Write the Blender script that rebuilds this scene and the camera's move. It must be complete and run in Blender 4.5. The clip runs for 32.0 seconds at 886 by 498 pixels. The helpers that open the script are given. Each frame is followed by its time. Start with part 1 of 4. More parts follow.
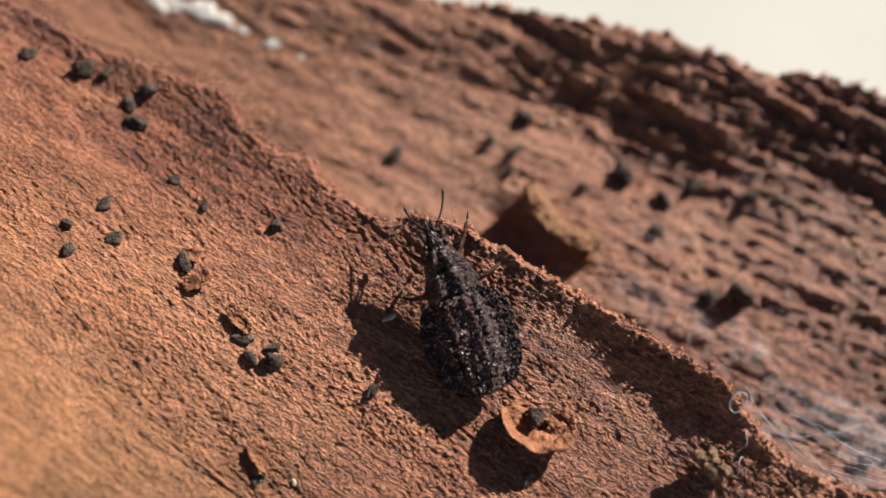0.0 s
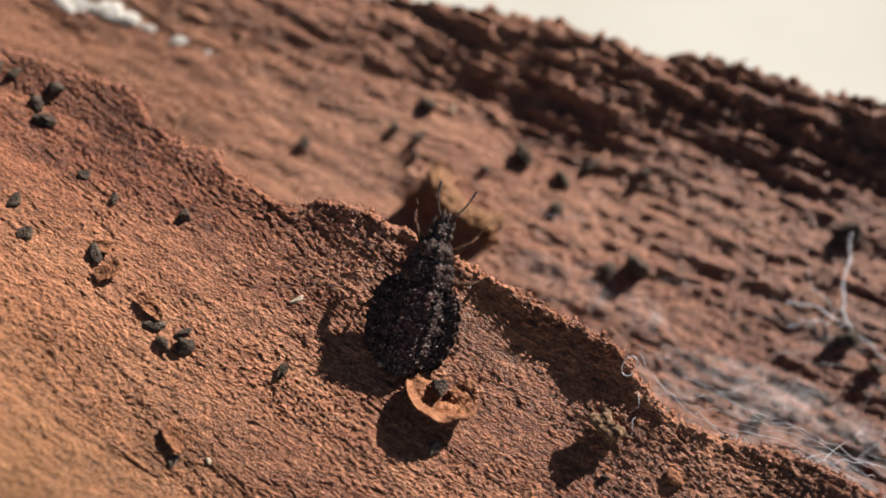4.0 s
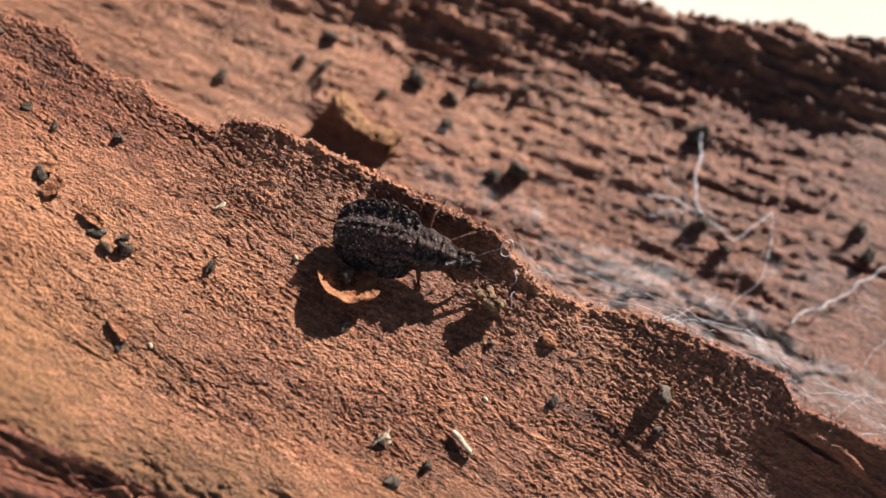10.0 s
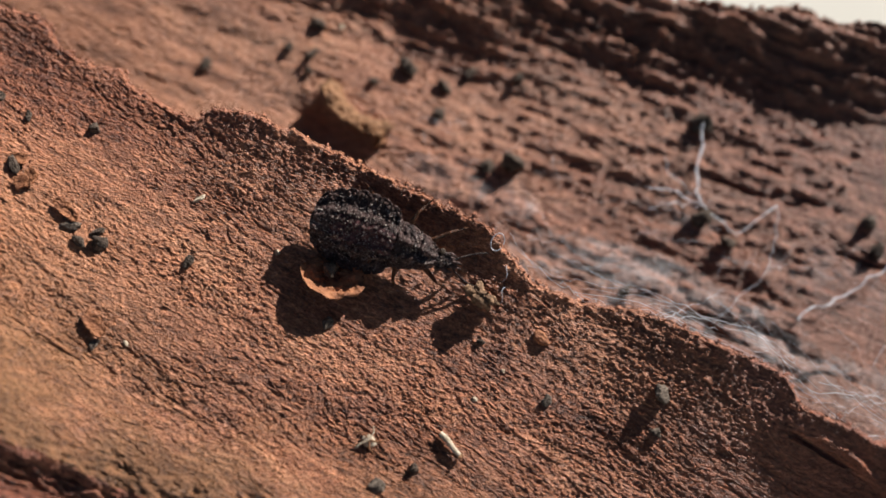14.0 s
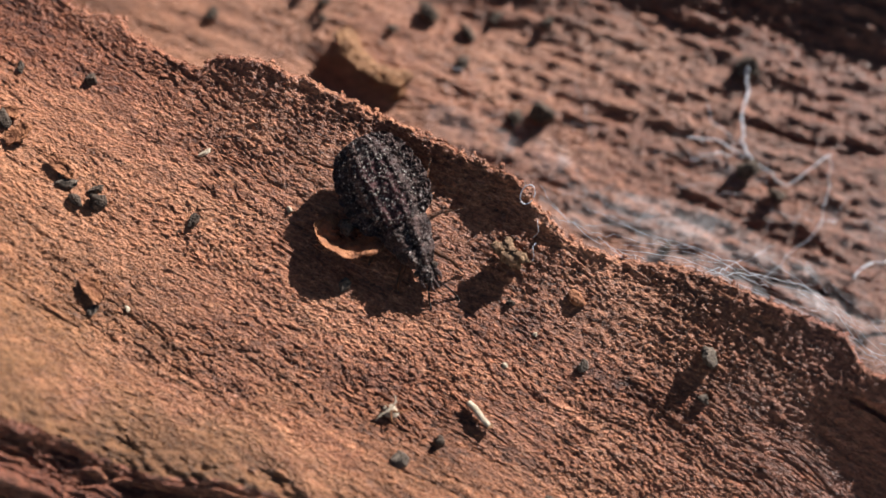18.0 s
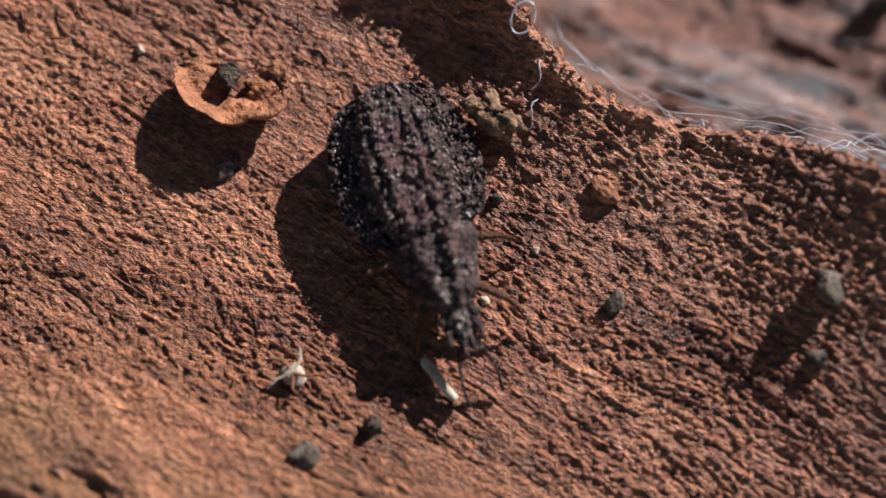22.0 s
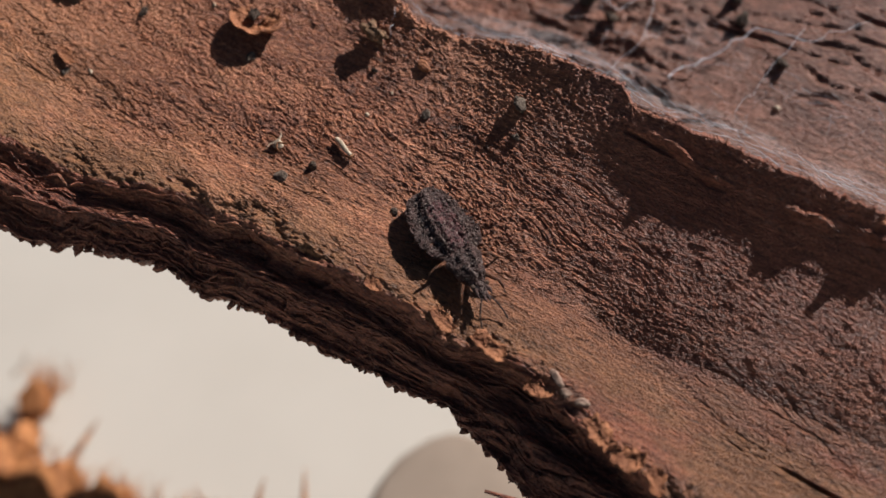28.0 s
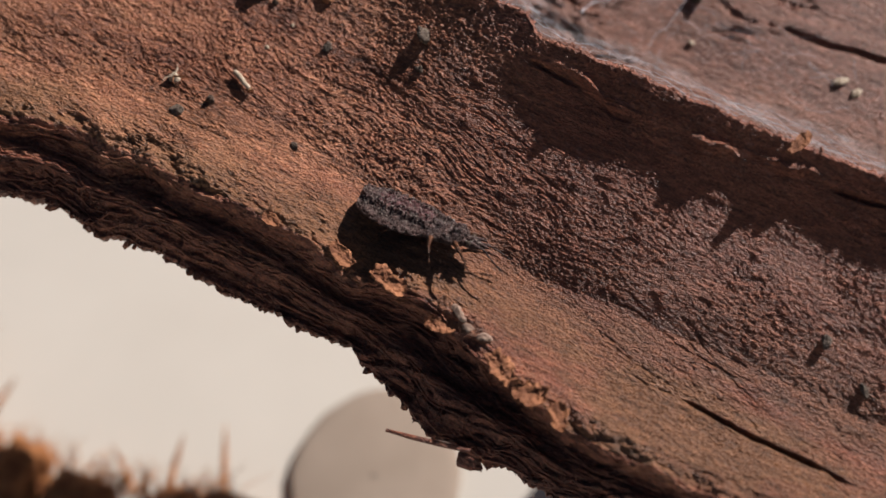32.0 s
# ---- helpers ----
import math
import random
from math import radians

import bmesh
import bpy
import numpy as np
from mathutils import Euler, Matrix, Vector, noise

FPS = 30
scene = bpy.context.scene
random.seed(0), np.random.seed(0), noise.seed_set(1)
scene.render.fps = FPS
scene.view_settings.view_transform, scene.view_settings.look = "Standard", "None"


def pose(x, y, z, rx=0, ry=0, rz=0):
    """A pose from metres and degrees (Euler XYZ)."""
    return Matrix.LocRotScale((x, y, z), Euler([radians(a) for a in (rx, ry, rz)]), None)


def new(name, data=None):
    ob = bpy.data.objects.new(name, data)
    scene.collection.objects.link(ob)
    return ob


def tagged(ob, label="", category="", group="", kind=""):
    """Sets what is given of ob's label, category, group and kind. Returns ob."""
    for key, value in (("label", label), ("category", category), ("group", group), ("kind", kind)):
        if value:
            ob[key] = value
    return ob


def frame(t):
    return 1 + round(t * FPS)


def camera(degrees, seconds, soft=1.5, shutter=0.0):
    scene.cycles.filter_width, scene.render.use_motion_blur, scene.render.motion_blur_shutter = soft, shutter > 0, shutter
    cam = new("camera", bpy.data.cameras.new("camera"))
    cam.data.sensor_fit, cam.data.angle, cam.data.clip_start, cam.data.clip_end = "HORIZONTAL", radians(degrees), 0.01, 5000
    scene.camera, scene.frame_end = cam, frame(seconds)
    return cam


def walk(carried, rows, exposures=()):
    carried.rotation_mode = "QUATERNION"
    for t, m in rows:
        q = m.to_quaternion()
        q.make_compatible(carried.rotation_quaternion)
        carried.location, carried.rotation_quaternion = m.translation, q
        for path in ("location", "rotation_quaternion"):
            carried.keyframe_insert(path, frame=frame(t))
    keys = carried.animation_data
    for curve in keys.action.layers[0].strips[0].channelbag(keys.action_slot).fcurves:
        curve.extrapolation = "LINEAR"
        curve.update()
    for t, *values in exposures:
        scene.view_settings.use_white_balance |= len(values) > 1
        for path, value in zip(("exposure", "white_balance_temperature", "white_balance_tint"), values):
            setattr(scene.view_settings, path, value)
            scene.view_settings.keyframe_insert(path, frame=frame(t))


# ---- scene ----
import functools

U = 0.014  # metres in one unit of the plan: the bug is 0.52 units, 7 mm, long
EYE, TILT = 5.9, -50.0
ROWS = [
    (0.0, 0.0016, -0.0023, -0.0008, 89.98, 0.00, -0.01),
    (0.5, 0.0270, -0.0652, -0.0312, 89.23, 0.02, -0.43),
    (1.0, 0.0403, -0.0931, -0.0430, 88.83, 0.19, -0.85),
    (1.5, 0.0703, -0.1259, -0.0546, 88.58, 0.70, -1.78),
    (2.0, 0.1076, -0.1467, -0.0558, 89.15, 1.24, -2.50),
    (2.5, 0.1196, -0.1541, -0.0510, 89.26, 1.55, -2.56),
    (3.0, 0.1311, -0.1631, -0.0548, 89.64, 2.03, -2.71),
    (3.5, 0.1287, -0.1580, -0.0481, 89.77, 2.08, -2.75),
    (5.5, 0.1405, -0.1556, -0.0840, 89.32, 2.63, -3.20),
    (6.0, 0.1495, -0.1213, -0.0581, 88.12, 3.00, -4.13),
    (6.5, 0.1688, -0.1336, -0.0640, 88.11, 3.34, -4.57),
    (7.0, 0.1789, -0.1470, -0.0821, 87.74, 3.28, -4.29),
    (7.5, 0.2571, -0.1950, -0.0642, 87.74, 3.82, -4.91),
    (8.0, 0.2364, -0.2512, -0.0940, 88.53, 4.35, -4.26),
    (8.5, 0.2451, -0.3497, -0.1221, 88.12, 4.56, -5.27),
    (9.0, 0.2217, -0.4788, -0.1777, 87.55, 4.70, -4.86),
    (9.5, 0.2120, -0.6148, -0.2244, 86.97, 4.90, -5.03),
    (10.0, 0.2170, -0.7727, -0.2383, 87.37, 4.62, -5.86),
    (10.5, 0.2190, -0.8606, -0.2467, 87.80, 4.61, -5.41),
    (11.0, 0.2218, -0.7655, -0.2669, 87.63, 4.81, -4.99),
    (11.5, 0.2473, -0.6950, -0.2692, 87.52, 4.72, -5.34),
    (12.0, 0.2394, -0.6851, -0.2912, 87.55, 4.86, -5.38),
    (12.5, 0.3036, -0.5970, -0.2413, 87.78, 4.53, -5.24),
    (13.0, 0.3473, -0.6042, -0.3016, 87.30, 4.73, -4.94),
    (13.5, 0.3085, -0.5946, -0.2806, 87.50, 4.68, -4.93),
    (14.0, 0.3275, -0.6129, -0.2791, 87.49, 4.73, -5.09),
    (14.5, 0.2996, -0.6296, -0.3032, 87.99, 4.85, -4.98),
    (15.0, 0.2667, -0.6358, -0.3332, 87.94, 5.00, -4.79),
    (15.5, 0.2528, -0.6362, -0.3495, 87.51, 5.16, -4.36),
    (17.5, 0.2910, -0.4920, -0.3752, 87.07, 5.35, -4.05),
    (18.0, 0.3527, -0.3056, -0.3792, 86.68, 5.58, -3.75),
    (18.5, 0.3818, -0.1086, -0.3733, 86.23, 5.52, -3.55),
    (19.0, 0.3562, 0.0593, -0.3378, 85.14, 5.43, -3.27),
    (19.5, 0.3625, 0.1757, -0.3666, 84.16, 5.44, -2.08),
    (20.0, 0.3664, 0.3629, -0.3591, 82.86, 5.59, -1.22),
    (20.5, 0.4040, 0.5573, -0.4237, 82.99, 5.59, -1.76),
    (21.0, 0.5727, 0.7149, -0.5475, 84.00, 5.78, -0.64),
    (21.5, 0.6343, 0.9061, -0.5888, 84.09, 6.05, 0.64),
    (22.0, 0.6591, 1.1000, -0.6963, 85.54, 5.82, -0.41),
    (22.5, 0.6673, 1.0252, -0.7383, 85.54, 5.60, -0.06),
    (23.0, 0.9275, 0.6856, -1.1823, 93.86, 4.60, 7.06),
    (23.5, 0.8938, 0.4477, -1.2910, 93.79, 4.42, 5.17),
    (24.0, 0.8965, 0.1598, -1.3577, 91.94, 4.68, 2.24),
    (24.5, 0.9179, -0.0897, -1.4210, 91.67, 4.73, 2.48),
    (25.0, 1.0228, -0.3303, -1.5241, 92.54, 5.01, 2.64),
    (25.5, 1.0219, -0.5427, -1.5418, 92.75, 4.94, 2.70),
    (26.0, 1.1096, -0.9071, -1.5630, 92.75, 4.58, 2.81),
    (26.5, 1.1190, -1.2045, -1.6548, 92.41, 4.60, 2.74),
    (28.5, 1.1999, -1.4592, -1.7293, 91.84, 5.07, 2.09),
    (29.0, 1.2301, -1.3914, -1.7348, 91.42, 5.29, 2.08),
    (29.5, 1.2279, -1.3932, -1.7119, 91.34, 5.18, 2.21),
    (30.0, 1.2547, -1.4189, -1.7772, 91.50, 5.00, 2.03),
    (30.5, 1.2736, -1.3924, -1.7900, 91.61, 5.23, 1.84),
    (31.0, 1.2893, -1.3876, -1.8153, 91.55, 5.26, 1.52),
    (31.5, 1.4230, -1.3707, -1.9374, 91.46, 5.30, 1.20),
    (32.0, 1.4056, -1.3203, -1.9460, 91.25, 5.28, 0.73),
]


def cm(m):
    """A pose given in units of the plan, in the metres of the world."""
    m = m.copy()
    m.translation = m.translation * U
    return m


EXPOSURES = [(0.0, 0.75, 6320, 11), (3.0, 0.72, 6350, 11), (6.0, 0.74, 6420, 11), (7.0, 0.84, 6380, 11), (9.0, 1.1, 6380, 11), (11.0, 1.02, 6360, 11), (13.0, 0.8, 6280, 11), (15.0, 0.66, 6250, 11), (18.0, 0.92, 6080, 11), (20.0, 0.85, 6020, 11), (21.0, 0.77, 6020, 12), (22.0, 0.71, 5950, 14), (23.0, 0.87, 5900, 14), (25.0, 0.38, 6140, 14), (26.0, 0.31, 6230, 15), (29.0, 0.29, 6400, 17), (32.0, 0.36, 6430, 18)]
BASE = pose(0, 0, EYE, TILT, 0, 0)
cam = camera(42.0, 32.0, soft=1.5)
walk(cam, [(t, cm(BASE @ pose(x, y, z, rx, ry, rz))) for t, x, y, z, rx, ry, rz in ROWS], EXPOSURES)

# ---- light ----
# the bark's own frame: u along the grain, v across it, n out of its face
GRAIN, LEAN_BACK = radians(-30), radians(14)
AX_V0 = Vector((0, math.sin(LEAN_BACK), math.cos(LEAN_BACK)))
AX_N = Vector((0, -math.cos(LEAN_BACK), math.sin(LEAN_BACK)))
AX_X = Vector((1, 0, 0))
AX_U = AX_X * math.cos(GRAIN) + AX_V0 * math.sin(GRAIN)
AX_V = -AX_X * math.sin(GRAIN) + AX_V0 * math.cos(GRAIN)
BARK = BASE @ Matrix((
    (AX_U[0], AX_V[0], AX_N[0], 0.60), (AX_U[1], AX_V[1], AX_N[1], 3.36),
    (AX_U[2], AX_V[2], AX_N[2], -0.70), (0, 0, 0, 1)))

sun_way = (BARK.to_3x3() @ Vector((-0.26, -0.89, -0.40))).normalized()  # grazing, across the grain
sun = new("sun", bpy.data.lights.new("sun", "SUN"))
sun.data.energy, sun.data.angle, sun.data.color = 5.0, radians(0.7), (1.0, 0.93, 0.84)
sun.matrix_world = Matrix.Translation((0, 0, 1)) @ sun_way.to_track_quat("-Z", "Y").to_matrix().to_4x4()
world = bpy.data.worlds.new("world")
scene.world = world
world.use_nodes = True
sky = world.node_tree.nodes.new("ShaderNodeTexSky")
sky.sky_type, sky.sun_disc = "NISHITA", False
sky.sun_elevation = math.asin(max(0.05, -sun_way.z))
sky.sun_rotation = math.atan2(-sun_way.x, -sun_way.y)
world.node_tree.links.new(sky.outputs[0], world.node_tree.nodes["Background"].inputs[0])
world.node_tree.nodes["Background"].inputs[1].default_value = 0.025


# ---- materials ----
class Mat:
    """A node material with short helpers."""

    def __init__(self, name, rough=0.8):
        self.m = bpy.data.materials.new(name)
        self.m.use_nodes = True
        self.t = self.m.node_tree
        self.b = self.t.nodes["Principled BSDF"]
        self.b.inputs["Roughness"].default_value = rough
        self.b.inputs["Specular IOR Level"].default_value = 0.3
        self.co = self.t.nodes.new("ShaderNodeTexCoord").outputs["Object"]

    def node(self, kind, **inputs):
        n = self.t.nodes.new(kind)
        for k, v in inputs.items():
            key = k.replace("_", " ")
            if hasattr(v, "is_output"):
                self.t.links.new(v, n.inputs[key])
            else:
                n.inputs[key].default_value = v
        return n

    def noise(self, scale, stretch=(1, 1, 1), detail=4.0, rough=0.6, seed=0.0):
        """Noise at so many lumps a unit."""
        mp = self.node("ShaderNodeMapping", Vector=self.co, Location=(seed, seed * 1.7, seed * 0.3), Rotation=(0, 0, radians(9) if stretch[0] != stretch[1] else 0.0), Scale=tuple(scale / U * s for s in stretch))
        return self.node("ShaderNodeTexNoise", Vector=mp.outputs[0], Scale=1.0, Detail=detail, Roughness=rough).outputs["Fac"]

    def ramp(self, fac, stops):
        r = self.node("ShaderNodeValToRGB", Fac=fac)
        el = r.color_ramp.elements
        while len(el) < len(stops):
            el.new(0.5)
        for e, (p, c) in zip(el, stops):
            e.position, e.color = p, (*c, 1) if len(c) == 3 else c
        return r.outputs["Color"]

    def mix(self, fac, a, b, mode="MIX"):
        n = self.t.nodes.new("ShaderNodeMix")
        n.data_type, n.blend_type = "RGBA", mode
        for sock, v in ((n.inputs[0], fac), (n.inputs[6], a), (n.inputs[7], b)):
            if hasattr(v, "is_output"):
                self.t.links.new(v, sock)
            else:
                sock.default_value = v if isinstance(v, float) else (*v, 1)
        return n.outputs[2]

    def math(self, op, a, b):
        n = self.t.nodes.new("ShaderNodeMath")
        n.operation = op
        for sock, v in zip(n.inputs, (a, b)):
            if hasattr(v, "is_output"):
                self.t.links.new(v, sock)
            else:
                sock.default_value = v
        return n.outputs[0]

    def done(self, colour, height=None, depth=0.01, strength=0.7):
        if hasattr(colour, "is_output"):
            self.t.links.new(colour, self.b.inputs["Base Color"])
        else:
            self.b.inputs["Base Color"].default_value = (*colour, 1)
        if height is not None:
            bump = self.node("ShaderNodeBump", Height=height, Strength=strength, Distance=depth * U)
            self.t.links.new(bump.outputs[0], self.b.inputs["Normal"])
        return self.m


def bark_material(name, dark, mid, light, tint, algae=None, bump=1.0, dulled=None):
    m = Mat(name, 0.46)
    m.b.inputs["Specular IOR Level"].default_value = 0.42
    a = m.noise(2.2, (0.35, 1, 1), 5, 0.6, 3.1)
    b = m.noise(16, (0.3, 1, 1), 5, 0.7, 1.3)
    c = m.noise(70, (0.5, 1, 1), 3, 0.7, 7.7)
    d = m.noise(150, (0.6, 1, 1), 2, 0.7, 2.0)
    base = m.ramp(m.math("ADD", m.math("ADD", m.math("MULTIPLY", a, 0.30), m.math("MULTIPLY", d, 0.14)), m.math("ADD", m.math("MULTIPLY", b, 0.26), m.math("MULTIPLY", c, 0.30))),
                  [(0.39, dark), (0.5, mid), (0.62, light)])
    patch = m.ramp(m.noise(1.3, (0.5, 1, 1), 5, 0.6, 11.0), [(0.46, (0, 0, 0)), (0.66, (1, 1, 1))])
    col = m.mix(m.math("MULTIPLY", patch, 0.6), base, m.mix(m.math("MULTIPLY", c, 1.0), tuple(0.6 * x for x in tint), tuple(1.3 * x for x in tint)))
    if dulled:
        # more orange at one end, darker towards the other
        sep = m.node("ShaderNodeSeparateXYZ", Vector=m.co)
        orange_end = m.ramp(m.math("ADD", m.math("MULTIPLY", sep.outputs[0], -0.5 / U), m.math("MULTIPLY", a, 0.3)), [(0.45, (0, 0, 0)), (1.0, (1, 1, 1))])
        col = m.mix(m.math("MULTIPLY", orange_end, 0.4), col, m.mix(b, (0.17, 0.06, 0.028), (0.47, 0.21, 0.10)))
        dusky = m.ramp(m.math("ADD", m.math("MULTIPLY", sep.outputs[0], 0.35 / U), m.math("ADD", 0.15, m.math("MULTIPLY", a, 0.5))), [(0.25, (0, 0, 0)), (0.75, (1, 1, 1))])
        col = m.mix(m.math("MULTIPLY", dusky, 0.7), col, m.mix(m.math("ADD", m.math("MULTIPLY", b, 0.6), m.math("MULTIPLY", c, 0.4)), (0.03, 0.014, 0.011), dulled))
    if algae:
        sep = m.node("ShaderNodeSeparateXYZ", Vector=m.co)
        band = m.ramp(m.math("ADD", m.math("MULTIPLY", sep.outputs[1], 0.5 / U), 1.0), [(0.61, (1, 1, 1)), (0.83, (0, 0, 0))])
        spots = m.ramp(m.noise(3.5, (0.4, 1, 1), 5, 0.65, 21.0), [(0.34, (0, 0, 0)), (0.52, (1, 1, 1))])
        purple = m.ramp(m.noise(0.9, (0.6, 1, 1), 5, 0.6, 51.0), [(0.47, (0, 0, 0)), (0.62, (1, 1, 1))])
        col = m.mix(m.math("MULTIPLY", purple, 0.7), col, m.mix(c, (0.085, 0.032, 0.030), (0.34, 0.155, 0.125)))
        # redder, darker bark towards the rim on the left
        red = m.ramp(m.math("ADD", m.math("ADD", m.math("MULTIPLY", sep.outputs[1], 0.9 / U), 0.42), m.math("MULTIPLY", b, 0.25)), [(0.45, (0, 0, 0)), (0.85, (1, 1, 1))])
        red = m.math("MULTIPLY", red, m.ramp(m.math("MULTIPLY", sep.outputs[0], -0.5 / U), [(0.1, (0, 0, 0)), (0.45, (1, 1, 1))]))
        # redder bark on the right as well, with reddish bounce in the shade painted in
        red = m.math("MAXIMUM", m.math("MULTIPLY", red, 0.35), m.math("MULTIPLY", m.ramp(m.math("ADD", m.math("MULTIPLY", sep.outputs[0], 0.4 / U), m.math("MULTIPLY", a, 0.4)), [(0.45, (0, 0, 0)), (0.8, (1, 1, 1))]), 1.0))
        col = m.mix(m.math("MULTIPLY", red, 0.72), col, m.mix(b, (0.080, 0.022, 0.014), (0.30, 0.092, 0.050)))
        warm = m.ramp(m.math("ADD", m.math("MULTIPLY", sep.outputs[0], 0.25 / U), 0.75), [(0.35, (1, 1, 1)), (0.62, (0, 0, 0))])
        warm = m.math("MULTIPLY", warm, m.ramp(m.math("ADD", m.math("MULTIPLY", sep.outputs[1], 0.5 / U), 0.8), [(0.40, (1, 1, 1)), (0.85, (0, 0, 0))]))
        col = m.mix(m.math("MULTIPLY", warm, 0.55), col, m.mix(b, (0.30, 0.12, 0.045), (0.60, 0.29, 0.12)))
        col = m.mix(m.math("MULTIPLY", m.math("MULTIPLY", band, spots), 0.72), col, m.mix(b, tuple(0.7 * x for x in algae), tuple(1.5 * x for x in algae)))
        # pinkish sheen of reflected sky, painted into the colour as speckle
        sheen = m.ramp(m.noise(45, (0.6, 1, 1), 4, 0.7, 31.0), [(0.55, (0, 0, 0)), (0.70, (1, 1, 1))])
        wide = m.ramp(m.noise(1.8, (0.5, 1, 1), 4, 0.6, 41.0), [(0.42, (0, 0, 0)), (0.62, (1, 1, 1))])
        col = m.mix(m.math("MULTIPLY", m.math("MULTIPLY", sheen, wide), 0.26), col, (0.46, 0.29, 0.25))
    # pale and dark fibres and a fine speckle, with highlights and crevices painted in
    fibre, grit = m.noise(64, (0.15, 1, 1), 4, 0.7, 61.0), m.noise(105, (0.7, 1, 1), 3, 0.75, 71.0)
    tone = m.math("ADD", m.math("MULTIPLY", fibre, 2.5), m.math("MULTIPLY", grit, 2.7))
    col = m.mix(1.0, col, m.math("MAXIMUM", m.math("SUBTRACT", tone, 1.52), 0.22), "MULTIPLY")
    h = m.math("ADD", m.math("ADD", m.math("MULTIPLY", c, 0.55), m.math("MULTIPLY", d, 0.35)), m.math("ADD", m.math("MULTIPLY", fibre, 0.25), m.math("MULTIPLY", grit, 0.25)))
    return m.done(col, h, 0.028 * bump, 1.0)


BARK_MAT = bark_material("inner_bark", (0.055, 0.019, 0.012), (0.28, 0.104, 0.052), (0.54, 0.255, 0.135), (0.40, 0.185, 0.10), (0.130, 0.066, 0.027))
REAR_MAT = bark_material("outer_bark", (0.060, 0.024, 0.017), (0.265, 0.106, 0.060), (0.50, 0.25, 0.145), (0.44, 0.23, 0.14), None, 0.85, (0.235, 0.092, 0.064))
# old dark layers, with the shade under the lip put into the colour
EDGE_MAT = bark_material("shaded_bark_layers", (0.040, 0.015, 0.011), (0.20, 0.068, 0.040), (0.45, 0.20, 0.105), (0.22, 0.080, 0.044))


def card_material():
    m = Mat("white_card", 0.9)
    return m.done(m.ramp(m.noise(0.5, (1, 1, 1), 3), [(0.3, (0.472, 0.456, 0.402)), (0.7, (0.522, 0.508, 0.452))]), m.noise(40), 0.002, 0.3)


CARD_MAT = card_material()


# ---- shape helpers ----
@functools.lru_cache(maxsize=None)
def lattice(seed, nx, ny):
    return np.random.RandomState(seed).rand(ny, nx)


def vnoise(x, y, seed):
    """Smooth noise between -1 and 1 at arrays of places."""
    tab = lattice(seed, 256, 256)
    xi, yi = np.floor(x).astype(int), np.floor(y).astype(int)
    fx, fy = x - xi, y - yi
    fx, fy = fx * fx * (3 - 2 * fx), fy * fy * (3 - 2 * fy)
    g = lambda a, b: tab[(yi + b) % 256, (xi + a) % 256]
    top = g(0, 0) * (1 - fx) + g(1, 0) * fx
    low = g(0, 1) * (1 - fx) + g(1, 1) * fx
    return 2 * (top * (1 - fy) + low * fy) - 1


def fbm(x, y, seed, octaves=4, gain=0.55):
    out, amp, tot = 0 * x, 1.0, 0.0
    for k in range(octaves):
        out = out + amp * vnoise(x * 2.03**k + 17.3 * k, y * 2.03**k - 9.1 * k, seed + k)
        tot += amp
        amp *= gain
    return out / tot


def smooth(x, a, b):
    t = np.clip((x - a) / (b - a), 0, 1)
    return t * t * (3 - 2 * t)


def mesh_of(name, verts, faces, mat, shade=True):
    me = bpy.data.meshes.new(name)
    verts, faces = np.asarray(verts, np.float32) * U, np.asarray(faces, np.int32)
    me.vertices.add(len(verts))
    me.vertices.foreach_set("co", verts.ravel())
    k = faces.shape[1]
    me.loops.add(faces.size)
    me.loops.foreach_set("vertex_index", faces.ravel())
    me.polygons.add(len(faces))
    me.polygons.foreach_set("loop_start", np.arange(0, faces.size, k, dtype=np.int32))
    me.polygons.foreach_set("use_smooth", np.full(len(faces), shade))
    me.update(calc_edges=True)
    me.validate()
    me.materials.append(mat)
    return me


def grid_faces(nu, nv, keep=None):
    i = np.arange(nu * nv).reshape(nu, nv)
    f = np.stack([i[:-1, :-1], i[1:, :-1], i[1:, 1:], i[:-1, 1:]], -1)
    return (f[keep] if keep is not None else f.reshape(-1, 4)).reshape(-1, 4)


# ---- the bark ----
def wig(u, f, seed, octaves=3):
    return fbm(u * f, 0 * u + 0.5, seed, octaves)


RIM = ((-3.4, 0.36), (-2.3, 0.385), (-2.04, 0.412), (-1.80, 0.462), (-1.73, 0.432), (-1.66, 0.380), (-1.48, 0.372), (-1.41, 0.402), (-1.35, 0.350), (-1.22, 0.330), (-1.05, 0.320), (-1.02, 0.383), (-0.85, 0.410),
       (-0.52, 0.404), (-0.20, 0.392), (0.04, 0.374), (0.19, 0.314), (0.29, 0.270), (0.42, 0.276), (0.62, 0.336), (0.90, 0.328), (1.165, 0.326), (1.24, 0.252), (1.5, 0.232), (2.2, 0.206), (3.3, 0.22), (4.4, 0.20))


def rim_v(u):
    """Where the torn rim of the front layer runs."""
    return np.interp(u, [r[0] for r in RIM], [r[1] for r in RIM]) + 0.010 * wig(u, 14.0, 43) + 0.011 * wig(u, 45.0, 46)


def crest_v(u):
    """The crest of the lip along the lower side."""
    return -0.83 + 0.02 * wig(u, 2.0, 50) - 0.26 * smooth(u, 1.05, 2.1) - 0.11 * smooth(-u, 0.22, 0.75) - 0.065 * np.exp(-(((u - 0.99) / 0.15) ** 2)) + 0.018 * wig(u, 12.0, 53)


